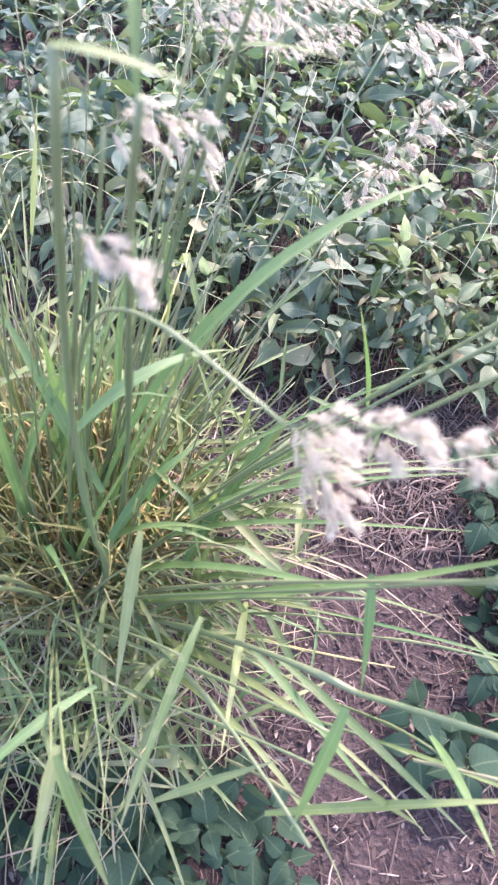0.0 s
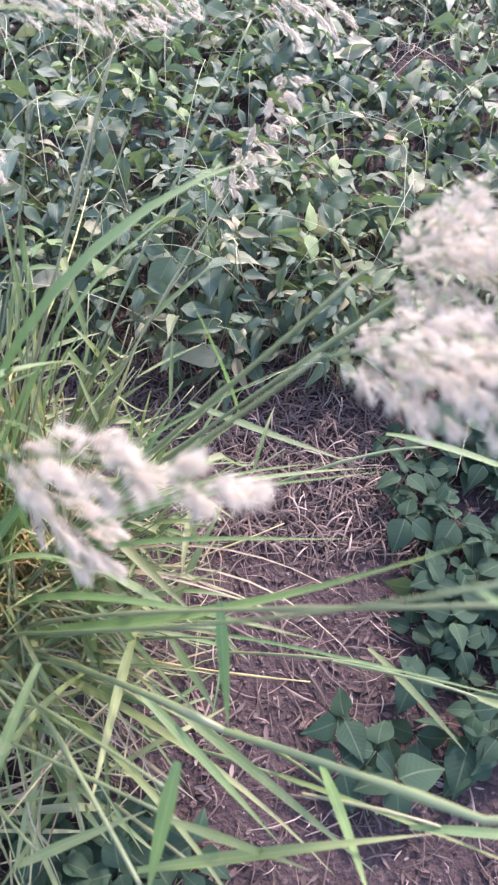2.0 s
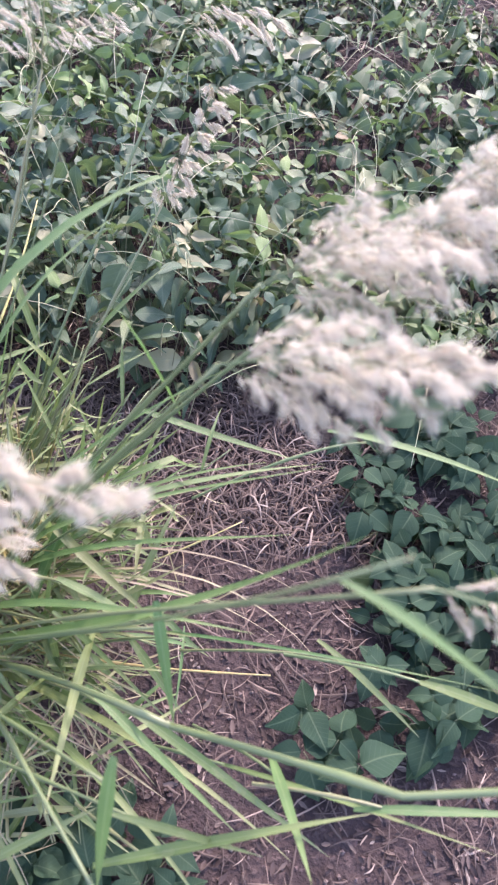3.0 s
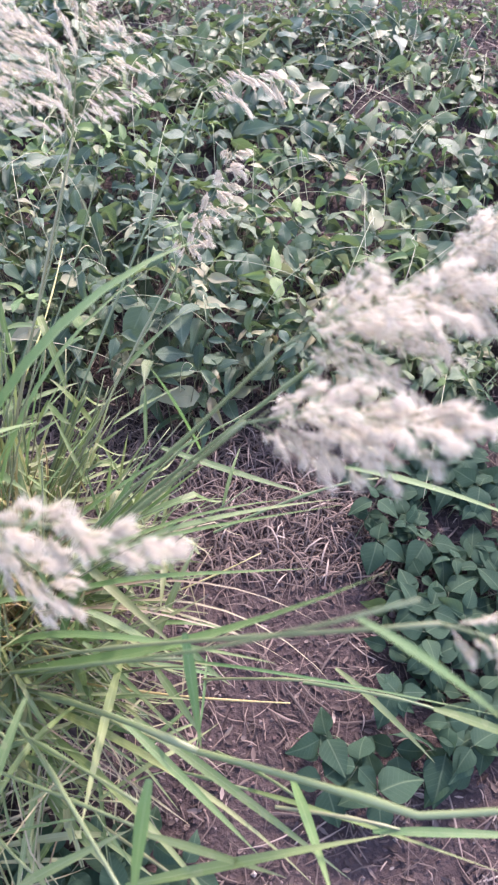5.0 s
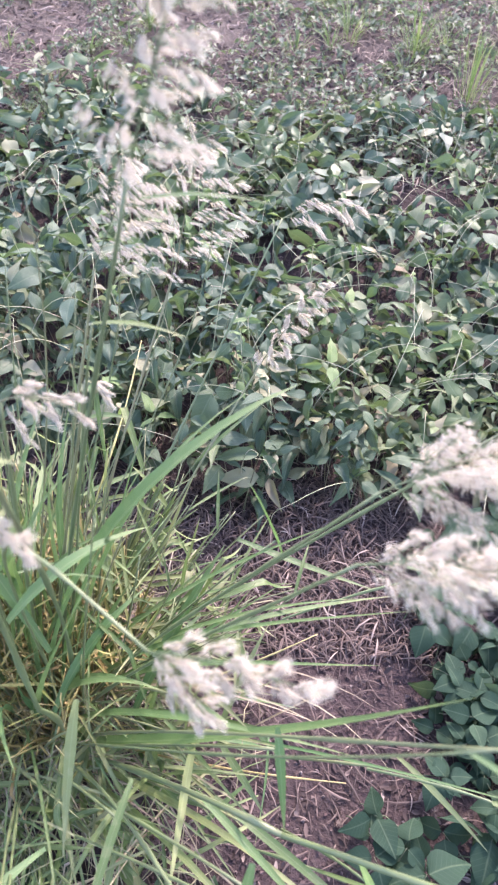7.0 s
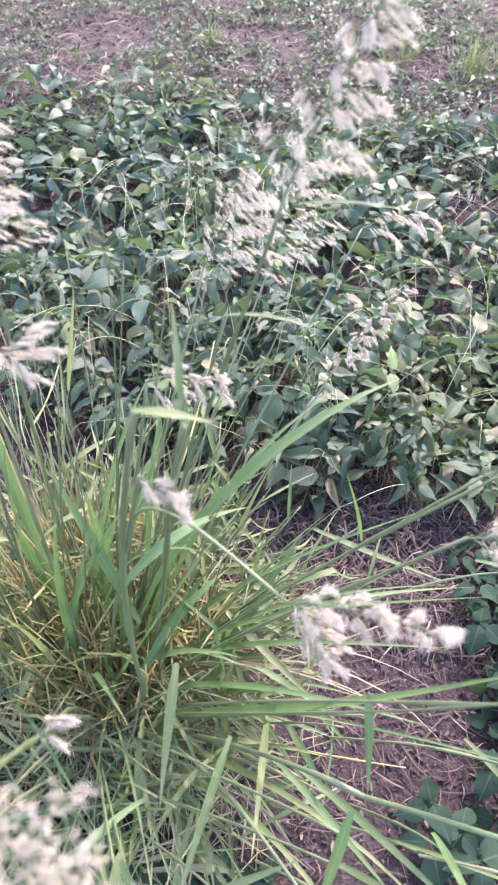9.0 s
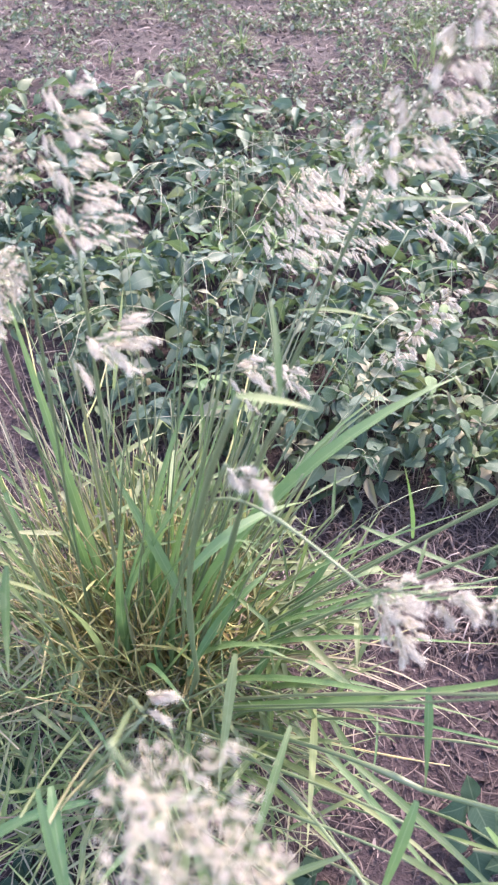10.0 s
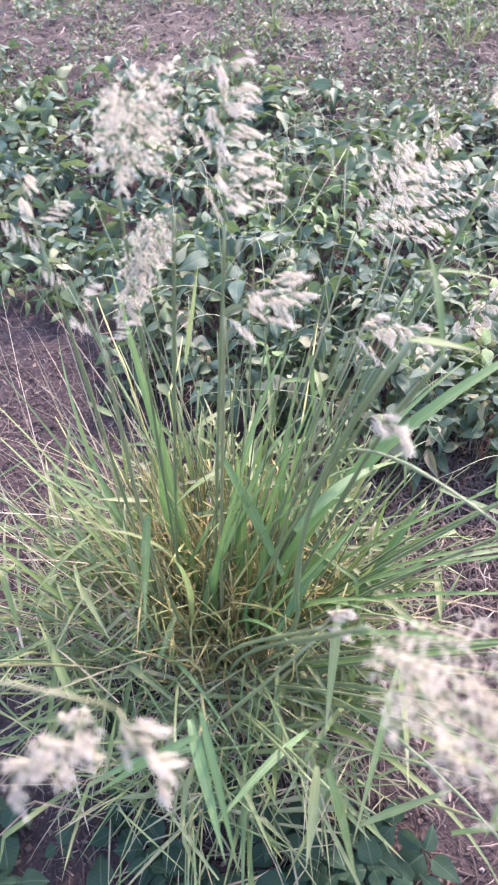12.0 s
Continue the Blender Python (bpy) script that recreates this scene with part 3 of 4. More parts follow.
    for i in range(20):      # upright rich green leaves standing over the heart
        d, ra = 0.12 * rng.random() ** 0.6, rng.uniform(0, 2 * math.pi)
        root = V(BASE.x + 0.06 + d * math.cos(ra), BASE.y + 0.05 + d * math.sin(ra), BASE.z + 0.20)
        az, h = rng.gauss(0.9, 0.9), rng.uniform(0.18, 0.42)
        lean = polar(az) * h * rng.uniform(0.15, 0.7)
        sway = V(rng.uniform(-0.04, 0.04), rng.uniform(-0.04, 0.04), 0)
        pts = curve_points([root, root + lean * 0.15 + sway + V(0, 0, h * 0.4), root + lean * 0.5 + sway + V(0, 0, h * 0.8), root + lean + V(0, 0, h * rng.uniform(0.8, 1.1))], 9)
        part("blade", mesh_from("blade", *blade_geo(pts, rng.choice((0.006, 0.008, 0.010, 0.013)), rng.uniform(-0.8, 0.8), origin=BASE), M_WIDE), TUSSOCK)
    for i in range(22):      # upright thin stems behind
        root = BASE + V(rng.uniform(-0.10, 0.12), rng.uniform(-0.05, 0.12), 0)
        top = V(root.x + rng.uniform(-0.22, 0.22), root.y + rng.uniform(-0.08, 0.22), rng.uniform(0.5, 0.88))
        pts = curve_points([root, root.lerp(top, 0.35) + V(0, 0, 0.04), root.lerp(top, 0.7) + V(0, 0, 0.03), top], 12)
        part("culm", mesh_from("culm", *tube_geo(pts, 0.0017, 0.0007, 5, BASE, (4, 8)), M_CULM), TUSSOCK)
    for i in range(16):      # sprawling jointed stems
        a = rng.uniform(-0.4, 3.7)
        reach, h = rng.uniform(0.25, 0.6), rng.uniform(0.10, 0.5)
        lean = polar(a)
        root = BASE + lean * rng.uniform(0.02, 0.10)
        knee = root + lean * reach * 0.55 + V(0, 0, h)
        tip = root + lean * reach + V(rng.uniform(-0.1, 0.1), rng.uniform(-0.1, 0.1), h * rng.uniform(0.5, 1.2))
        part("culm", mesh_from("culm", *tube_geo(kinked_points(root, knee, tip, 12), 0.0021, 0.0010, 5, BASE, (3, 6, 9)), rng.choice((M_CULM, M_STALK))), TUSSOCK)


tussock_blades()

# broad blades and bent blades that stand out
B = BASE
hero_blade([B + V(0.06, 0.0, 0), V(-0.02, 0.68, 0.48), V(0.14, 0.67, 0.80), V(0.300, 0.785, 0.775)], 0.027, blunt=1.2)
hero_blade([B + V(0.07, 0.02, 0), V(0.03, 0.72, 0.42), V(0.10, 0.74, 0.66), V(0.25, 0.86, 0.68)], 0.014)
hero_blade([B + V(0.02, -0.01, 0), V(-0.02, 0.62, 0.35), V(0.06, 0.58, 0.60), V(0.13, 0.62, 0.73)], 0.017)
hero_blade([B + V(-0.01, 0.02, 0), V(-0.10, 0.66, 0.35), V(-0.06, 0.62, 0.60), V(-0.02, 0.62, 0.76)], 0.014)
hero_blade([B + V(0.02, 0.03, 0), V(-0.06, 0.70, 0.35), V(0.0, 0.74, 0.55), V(0.05, 0.80, 0.68)], 0.012)
hero_blade([B + V(0.05, -0.03, 0), V(0.08, 0.57, 0.34), V(0.29, 0.555, 0.45), V(0.415, 0.495, 0.770)], 0.016, blunt=1.0)
hero_blade([V(0.378, 0.437, 0.852), V(0.40, 0.425, 0.850), V(0.42, 0.41, 0.845), V(0.445, 0.39, 0.835)], 0.005, M_WIDE)
hero_blade([B + V(0.06, -0.02, 0), V(0.06, 0.62, 0.40), V(0.22, 0.56, 0.50), V(0.36, 0.52, 0.52)], 0.011)
hero_blade([B + V(0.08, 0.02, 0), V(0.284, 0.749, 0.545), V(0.252, 0.73, 0.69)], 0.013, M_WIDE)
hero_blade([B + V(0.07, 0.0, 0), V(0.06, 0.72, 0.35), V(0.23, 0.68, 0.46), V(0.427, 0.653, 0.569)], 0.010, M_WIDE)
hero_blade([B + V(0.07, 0.01, 0), V(0.08, 0.70, 0.35), V(0.25, 0.64, 0.44), V(0.40, 0.62, 0.50)], 0.010, M_WIDE)
hero_blade([B + V(0.07, 0.02, 0), V(0.08, 0.74, 0.30), V(0.26, 0.70, 0.48), V(0.38, 0.70, 0.50)], 0.009)
hero_blade([B + V(0.07, 0.03, 0), V(0.06, 0.75, 0.35), V(0.24, 0.72, 0.55), V(0.35, 0.73, 0.62)], 0.009)
hero_blade([B + V(0.04, -0.05, 0), V(0.285, 0.512, 0.566), V(0.293, 0.454, 0.486)], 0.010)
hero_blade([B + V(0.02, -0.06, 0), V(0.138, 0.457, 0.531), V(0.102, 0.322, 0.50)], 0.009, M_GREEN)
hero_blade([B + V(0.03, -0.06, 0), V(0.08, 0.538, 0.522), V(0.073, 0.436, 0.45)], 0.012, M_GREEN)
hero_blade([B + V(0.01, -0.07, 0), V(0.077, 0.345, 0.60), V(0.107, 0.285, 0.50)], 0.010, M_GREEN)
hero_blade([B + V(0.01, -0.07, 0), V(0.06, 0.355, 0.58), V(0.055, 0.29, 0.55)], 0.010, M_GREEN)
hero_blade([B + V(-0.02, -0.06, 0), V(-0.03, 0.345, 0.72), V(-0.002, 0.27, 0.62)], 0.007)
hero_blade([B + V(-0.06, -0.04, 0), V(-0.06, 0.345, 0.70), V(-0.14, 0.32, 0.62)], 0.008)
hero_blade([B + V(-0.04, -0.02, 0), V(-0.11, 0.52, 0.74), V(-0.115, 0.47, 0.66)], 0.009, M_GREEN)
hero_blade([B + V(-0.05, 0.0, 0), V(-0.10, 0.62, 0.45), V(-0.08, 0.57, 0.68), V(-0.19, 0.55, 0.70)], 0.009, M_GREEN)
hero_blade([B + V(0.06, -0.05, 0), V(0.12, 0.55, 0.25), V(0.28, 0.46, 0.42), V(0.40, 0.36, 0.30)], 0.010, M_GREEN)
hero_blade([B + V(0.05, -0.06, 0), V(0.12, 0.52, 0.25), V(0.25, 0.42, 0.38), V(0.33, 0.30, 0.22)], 0.010, M_GREEN)
hero_blade([V(-0.03, 0.66, 0.15), V(-0.006, 0.671, 0.25), V(0.042, 0.717, 0.33), V(0.095, 0.76, 0.41)], 0.021, blunt=1.0)
hero_blade([V(-0.07, 0.72, 0.20), V(-0.055, 0.738, 0.33), V(-0.059, 0.772, 0.45), V(-0.061, 0.769, 0.56)], 0.019, blunt=1.0)
hero_blade([V(0.0, 0.74, 0.28), V(0.007, 0.756, 0.40), V(0.014, 0.754, 0.55), V(0.043, 0.767, 0.67)], 0.021, blunt=1.0)
hero_blade([V(-0.17, 0.77, 0.25), V(-0.192, 0.785, 0.40), V(-0.18, 0.79, 0.54), V(-0.15, 0.79, 0.64)], 0.016)
hero_blade([V(0.09, 0.65, 0.22), V(0.119, 0.684, 0.30), V(0.172, 0.746, 0.38), V(0.22, 0.81, 0.43)], 0.018, blunt=1.0)
for i in range(9):      # broad bright leaves in the middle
    a, h = rng.uniform(-1.3, 2.6), rng.uniform(0.22, 0.48)
    out = V(math.cos(a), math.sin(a), 0)
    p = B + out * rng.uniform(0.02, 0.10) + V(0, 0, h * 0.4)
    hero_blade([p, p + out * 0.03 + V(0, 0, h * 0.5), p + out * rng.uniform(0.08, 0.14) + V(0, 0, h * 0.95), p + out * rng.uniform(0.16, 0.28) + V(0, 0, h * rng.uniform(0.7, 1.2))], rng.uniform(0.008, 0.015))
for i in range(9):      # long leaves that lean out to the side and front
    a, h = rng.choice((rng.uniform(-0.9, 0.5), rng.uniform(-1.2, 0.5), rng.uniform(2.4, 3.7))), rng.uniform(0.12, 0.42)
    out = V(math.cos(a), math.sin(a), 0)
    turn = V(-out.y, out.x, 0) * rng.uniform(-0.12, 0.12)
    p = B + out * rng.uniform(0.05, 0.16) + V(0, 0, h * 0.6)
    ln = rng.uniform(0.22, 0.40)
    if rng.random() < 0.35:
        hero_blade([p, p + out * ln * 0.6 + turn + V(0, 0, h * 0.55), p + out * ln * 0.8 + turn * 2 + V(0, 0, rng.uniform(-0.1, 0.3))], rng.uniform(0.004, 0.008), M_GREEN)
    else:
        hero_blade([p, p + out * ln * 0.3 + V(0, 0, h * 0.35), p + out * ln * 0.7 + turn + V(0, 0, h * 0.5), p + out * ln + turn * 2 + V(0, 0, h * rng.uniform(0.0, 0.7))], rng.uniform(0.004, 0.009), rng.choice((M_WIDE, M_GREEN)))
lean_heap = Heap()
for i in range(80):      # thin grey-brown dead stems leaning away
    root = B + V(rng.uniform(-0.22, 0.05), rng.uniform(-0.12, 0.18), 0.0)
    tip = V(rng.uniform(-0.62, -0.22), rng.uniform(0.6, 1.35), rng.uniform(0.12, 0.62))
    mid = root.lerp(tip, 0.5) + V(rng.uniform(-0.05, 0.05), rng.uniform(-0.05, 0.05), rng.uniform(0.02, 0.16))
    lean_heap.put(blade_geo(curve_points([root, root.lerp(mid, 0.7), mid, tip], 8), rng.choice((0.0015, 0.002, 0.003, 0.004)), rng.uniform(-1, 1), origin=BASE))
for i in range(34):      # long green and olive leaves leaning to that side
    root = B + V(rng.uniform(-0.16, 0.02), rng.uniform(-0.10, 0.12), rng.uniform(0.05, 0.2))
    tip = V(rng.uniform(-0.52, -0.22), rng.uniform(0.55, 1.05), rng.uniform(0.15, 0.6))
    mid = root.lerp(tip, 0.5) + V(rng.uniform(-0.03, 0.03), rng.uniform(-0.03, 0.03), rng.uniform(0.03, 0.14))
    hero_blade([root, root.lerp(mid, 0.7), mid, tip], rng.choice((0.004, 0.006, 0.008)), M_GREEN, 10, rng.uniform(-0.8, 0.8))
part("straw", lean_heap.mesh("straw", M_DRY), TUSSOCK, "thin grey-brown dead stems leaning out", kind="stuff")


def flat_leaf(stem, joint, tip, width, kind):
    hero_blade([V(*stem), V(*joint), V(*tip)], width, M_GREEN if kind else M_WIDE, twist=(0.2, -0.5, 0.7)[kind], blunt=0.8)


# flat straight leaves crossing above the soil
flat_leaf((0.1, 0.58, 0.22), (0.226, 0.491, 0.36), (0.346, 0.385, 0.32), 0.01, 0)
flat_leaf((0.12, 0.56, 0.22), (0.262, 0.478, 0.38), (0.434, 0.362, 0.33), 0.01, 1)
flat_leaf((0.14, 0.62, 0.2), (0.183, 0.559, 0.31), (0.175, 0.4, 0.4), 0.011, 2)
flat_leaf((0.02, 0.55, 0.25), (0.257, 0.4, 0.58), (0.238, 0.342, 0.48), 0.011, 0)
flat_leaf((0.05, 0.48, 0.3), (0.274, 0.383, 0.5), (0.367, 0.362, 0.4), 0.007, 1)
flat_leaf((0.18, 0.42, 0.28), (0.267, 0.365, 0.42), (0.45, 0.385, 0.5), 0.01, 2)
flat_leaf((0.3, 0.5, 0.25), (0.381, 0.423, 0.42), (0.397, 0.34, 0.5), 0.01, 0)
flat_leaf((0.28, 0.6, 0.2), (0.46, 0.545, 0.34), (0.556, 0.478, 0.26), 0.008, 1)
flat_leaf((0.08, 0.66, 0.3), (0.186, 0.602, 0.42), (0.261, 0.566, 0.4), 0.01, 2)
flat_leaf((0.12, 0.62, 0.15), (0.289, 0.584, 0.3), (0.586, 0.483, 0.45), 0.004, 0)
flat_leaf((0.4, 0.55, 0.35), (0.549, 0.493, 0.41), (0.66, 0.465, 0.36), 0.01, 1)
flat_leaf((0.2, 0.5, 0.2), (0.365, 0.431, 0.36), (0.545, 0.354, 0.48), 0.005, 2)
flat_leaf((0.36, 0.42, 0.4), (0.474, 0.39, 0.45), (0.6, 0.38, 0.47), 0.008, 0)
flat_leaf((0.02, 0.45, 0.25), (0.141, 0.369, 0.4), (0.23, 0.4, 0.45), 0.009, 1)
flat_leaf((0.1, 0.7, 0.28), (0.266, 0.69, 0.45), (0.456, 0.745, 0.42), 0.008, 2)
flat_leaf((0.3, 0.74, 0.35), (0.496, 0.754, 0.45), (0.66, 0.69, 0.45), 0.009, 0)
for i in range(46):      # loose leaves at all angles over the front and side
    a = rng.uniform(-2.9, 0.5)
    d = rng.uniform(0.08, 0.42)
    p = V(B.x + d * math.cos(a), B.y + d * math.sin(a), rng.uniform(0.05, 0.34) * (1.15 - d))
    az, ln = rng.uniform(0, 6.28), rng.uniform(0.10, 0.26)
    if p.x + math.cos(az) * ln > 0.42:
        az += 3.14
    out = V(math.cos(az), math.sin(az), 0) * ln
    lift = rng.uniform(-0.25, 0.5) * ln
    b = p + out * 0.5 + V(0, 0, lift + 0.02)
    c = p + out + V(rng.uniform(-0.03, 0.03), rng.uniform(-0.03, 0.03), lift * rng.uniform(-0.5, 1.5))
    c.z = max(c.z, 0.03)
    hero_blade([p, p.lerp(b, 0.6) + V(0, 0, 0.01), b, c], rng.choice((0.003, 0.004, 0.005, 0.006, 0.009)), rng.choice((M_GREEN, M_GREEN, M_WIDE)), 10, rng.uniform(-0.9, 0.9))
for dx, dz in ((0.0, 0.0), (0.03, 0.04), (-0.03, 0.02), (0.06, -0.03)):     # pale dry blades that lie over the soil
    hero_blade([B + V(0.08, 0.0, 0), V(0.10, 0.70, 0.30 + dz), V(0.26 + dx, 0.66 + dx, 0.36 + dz), V(0.40 + dx, 0.60 + dz, 0.25 + dz)], 0.004, M_DRY)


# ---- culms and their seed heads ----
def spikelet_mesh(seed, reach, open_by, loose, hairs):
    """A short spray of three nodding spikelets: each a slim husk in a drop-shaped tuft of silky hairs."""
    r = random.Random(seed)
    v, f, slots = [], [], []
    rings = [(0.0, 0.0003), (0.22, 0.0011), (0.6, 0.0009), (1.0, 0.0002)]
    for which in range(3):
        L = r.uniform(0.0050, 0.0068)
        lean = Matrix.Rotation(r.uniform(-loose, loose), 3, 'X') @ Matrix.Rotation(r.uniform(-loose, loose), 3, 'Y')
        at = V(r.uniform(-1, 1) * 0.004 * loose, r.uniform(-1, 1) * 0.004 * loose, which * 0.0046)
        n = len(v)
        for s, w in rings:
            for j in range(4):
                a = 2 * math.pi * j / 4
                v.append(tuple(at + lean @ V(w * math.cos(a), w * math.sin(a), s * L)))
        for i in range(3):
            for j in range(4):
                f.append((n + i * 4 + j, n + i * 4 + (j + 1) % 4, n + (i + 1) * 4 + (j + 1) % 4, n + (i + 1) * 4 + j))
                slots.append(0)
        for k in range(hairs):
            a, z = r.uniform(0, 2 * math.pi), r.uniform(0.05, 0.75) * L
            d = V(math.cos(a), math.sin(a), 0)
            wide = r.uniform(0.25, 1.0) * open_by
            ln = reach * r.uniform(0.5, 1.1)
            q = d * 0.0008 + V(0, 0, z)
            mid = q + (d * wide + V(0, 0, 1)).normalized() * ln * 0.5
            tip = mid + (d * wide * 0.45 + V(0, 0, 1)).normalized() * ln * 0.5
            b = V(-d.y, d.x, 0) * r.uniform(0.00005, 0.00012)
            n = len(v)
            v += [tuple(at + lean @ p) for p in (q - b, q + b, mid + b, mid - b, tip)]
            f += [(n, n + 1, n + 2, n + 3), (n + 3, n + 2, n + 4)]
            slots += [1, 1]
    return mesh_from("spikelet", v, f, None, [M_HUSK, M_HAIR], True, slots)


CLOSED = [spikelet_mesh(s, 0.0100, 0.42, 0.25, 30) for s in range(6)]
OPEN = [spikelet_mesh(s + 20, 0.0150, 0.85, 0.6, 44) for s in range(6)]


SEEDY = [spikelet_mesh(s + 40, 0.0072, 1.0, 0.95, 30) for s in range(6)]


def along(z_axis):
    return z_axis.to_track_quat('Z', 'Y').to_matrix().to_4x4()


WIND = V(0.95, -0.15, -0.1)      # the heads lean away from the breeze


def seed_head(parent, base, tip, sag, count, spread, size=1.0, hang=0.5, seed=1, kinds=None, blown=1.0):
    """A panicle: a thin axis, side branches, and hairy spikelets along them."""
    r = random.Random(seed)
    mid = (base + tip) * 0.5 + sag
    axis = [base * (1 - s) ** 2 + mid * 2 * s * (1 - s) + tip * s * s for s in (i / 10 for i in range(11))]
    length = (tip - base).length
    wood = Heap()
    wood.put(tube_geo(axis, 0.0009, 0.0003, 4, BASE))
    spots = []
    per = 8
    branches = max(3, count // per)
    for b in range(branches):
        s = 0.02 + 0.94 * ((b + r.uniform(0, 0.5)) / branches) ** 1.15
        i = min(9, int(s * 10))
        p = axis[i].lerp(axis[i + 1], s * 10 - i)
        tan = (axis[i + 1] - axis[i]).normalized()
        a = b * 2.4 + r.uniform(-0.5, 0.5)
        side = side_of(tan, V(0, 0, 1) if abs(tan.z) < 0.9 else V(0, 1, 0))
        rad = side * math.cos(a) + side.cross(tan) * math.sin(a)
        ln = spread * (1.15 - 0.7 * s) * r.uniform(0.7, 1.25)
        way = (tan * 0.75 + rad * 0.75 + WIND * 0.40 * blown).normalized()
        end = p + way * ln - V(0, 0, ln * hang * 0.5)
        ctrl = p + way * ln * 0.6
        pts = [p * (1 - q) ** 2 + ctrl * 2 * q * (1 - q) + end * q * q for q in (0, 0.25, 0.5, 0.75, 1)]
        wood.put(tube_geo(pts, 0.0004, 0.0002, 3, BASE))
        lie = (WIND * 0.6 * blown - V(0, 0, 0.35 + 0.6 * hang) + rad * 0.4).normalized()
        for k in range(per):
            q = 0.15 + 0.85 * (k + r.uniform(0, 0.5)) / per
            j = min(3, int(q * 4))
            w = pts[j].lerp(pts[j + 1], q * 4 - j)
            loose = 0.2 if blown else 0.9
            d = ((pts[j + 1] - pts[j]).normalized() * 0.35 + lie * (1.0 if blown else 0.0) + V(r.uniform(-loose, loose), r.uniform(-loose, loose), r.uniform(-loose, loose))).normalized()
            spots.append((w + V(r.uniform(-1, 1), r.uniform(-1, 1), r.uniform(-1, 1)) * 0.002, d))
    head = part("panicle", wood.mesh("panicle", M_CULM), parent, "pale pinkish-white fluffy seed head")
    for p, d in spots:
        k = size * r.uniform(0.8, 1.2)
        part("spikelet_tuft", r.choice(kinds or CLOSED), head, m=Matrix.Translation(p - BASE) @ along(d) @ Matrix.Rotation(r.uniform(0, 6), 4, 'Z') @ Matrix.Diagonal((k, k, k, 1)))
    return head


def culm(root, top, lean=0.5, radius=0.0023, bow=0.0):
    """A jointed stem from the tussock's foot to its seed head."""
    root = BASE + V(*root)
    rise = top.z - root.z
    p1 = root + V((top.x - root.x) * 0.25, (top.y - root.y) * 0.25, rise * 0.4)
    p2 = root + V((top.x - root.x) * (1 - lean * 0.45), (top.y - root.y) * (1 - lean * 0.45), rise * (0.8 + bow))
    pts = curve_points([root, p1, p2, top], 18)
    return part("culm", mesh_from("culm", *tube_geo(pts, radius, radius * 0.65, 6, BASE, (5, 9, 13)), M_CULM), TUSSOCK)


def head(root, base, tip, sag, count, spread, size, hang, hair=CLOSED, blown=1.0, stem=True):
    """One seed head on its stem, given from where the stem starts to the head's base and tip."""
    if stem:
        culm(root, V(*base))
    seed_head(TUSSOCK, V(*base), V(*tip), V(*sag), int(count * 1.1), spread, size, hang, next(HEAD_SEED), hair, blown)


HEAD_SEED = iter(range(100, 200))
head((0.02, -0.02, 0), (-0.036, 0.614, 0.935), (0.02, 0.585, 0.985), (0, 0, 0.012), 62, 0.044, 0.62, 0.15)
head((0.05, 0.01, 0), (0.066, 0.676, 0.866), (0.132, 0.648, 0.890), (0, 0, 0.018), 60, 0.034, 0.62, 0.5)
head((0.0, 0.04, 0), (-0.042, 0.686, 0.97), (-0.038, 0.708, 1.092), (0, 0, 0), 150, 0.046, 0.58, 0.4)
head((-0.05, 0.03, 0), (-0.128, 0.69, 1.007), (-0.094, 0.655, 1.092), (0, 0, 0.01), 230, 0.058, 0.54, 0.4, hair=SEEDY, blown=0.6)
head((-0.06, 0.0, 0), (-0.085, 0.69, 0.975), (-0.134, 0.66, 0.89), (-0.015, 0, 0.02), 200, 0.026, 0.52, 0.3, hair=SEEDY, blown=0.5)
head((0.04, 0.05, 0), (0.078, 0.955, 0.772), (0.130, 0.985, 0.870), (0, 0, 0.01), 150, 0.090, 0.85, 0.55)
head((0.05, 0.05, 0), (0.152, 1.065, 0.690), (0.190, 1.10, 0.845), (0, 0, 0.01), 130, 0.085, 0.85, 0.5, blown=0.8)
head((0.06, 0.03, 0), (0.176, 0.719, 1.022), (0.230, 0.685, 1.170), (0, 0, 0.01), 170, 0.046, 0.6, 0.3, blown=0.5)
head((0.07, 0.06, 0), (0.294, 1.265, 0.630), (0.419, 1.33, 0.61), (0, 0, 0.03), 70, 0.045, 1.0, 0.9)
head((0.08, 0.05, 0), (0.266, 1.065, 0.522), (0.338, 1.035, 0.700), (0, 0, 0.0), 170, 0.027, 0.75, 0.3, blown=0.5)
# this stem climbs first and then bends down and out
climb = curve_points([V(0.0, 0.66, 0.45), V(0.03, 0.64, 0.84), V(0.10, 0.57, 0.84), V(0.192, 0.5, 0.828)], 16)
foot = BASE + V(0.06, -0.03, 0)
climb = curve_points([foot, BASE.lerp(climb[0], 0.5) + V(0.03, 0, 0), climb[0] - V(0, 0, 0.1), climb[0]], 8)[:-1] + climb
part("culm", mesh_from("culm", *tube_geo(climb, 0.0019, 0.0013, 6, BASE, (6, 12, 18)), M_CULM), TUSSOCK)
head((0.06, -0.03, 0), (0.192, 0.5, 0.828), (0.298, 0.458, 0.874), (0, 0, 0.022), 100, 0.02, 0.5, 0.25, hair=OPEN, stem=False)
head((0.08, 0.0, 0), (0.358, 0.645, 0.800), (0.492, 0.682, 0.812), (0, 0, 0.024), 220, 0.072, 0.72, 0.4, hair=OPEN)
head((0.08, -0.01, 0), (0.332, 0.572, 0.815), (0.458, 0.555, 0.825), (0, 0, 0.02), 195, 0.052, 0.66, 0.4, hair=OPEN)
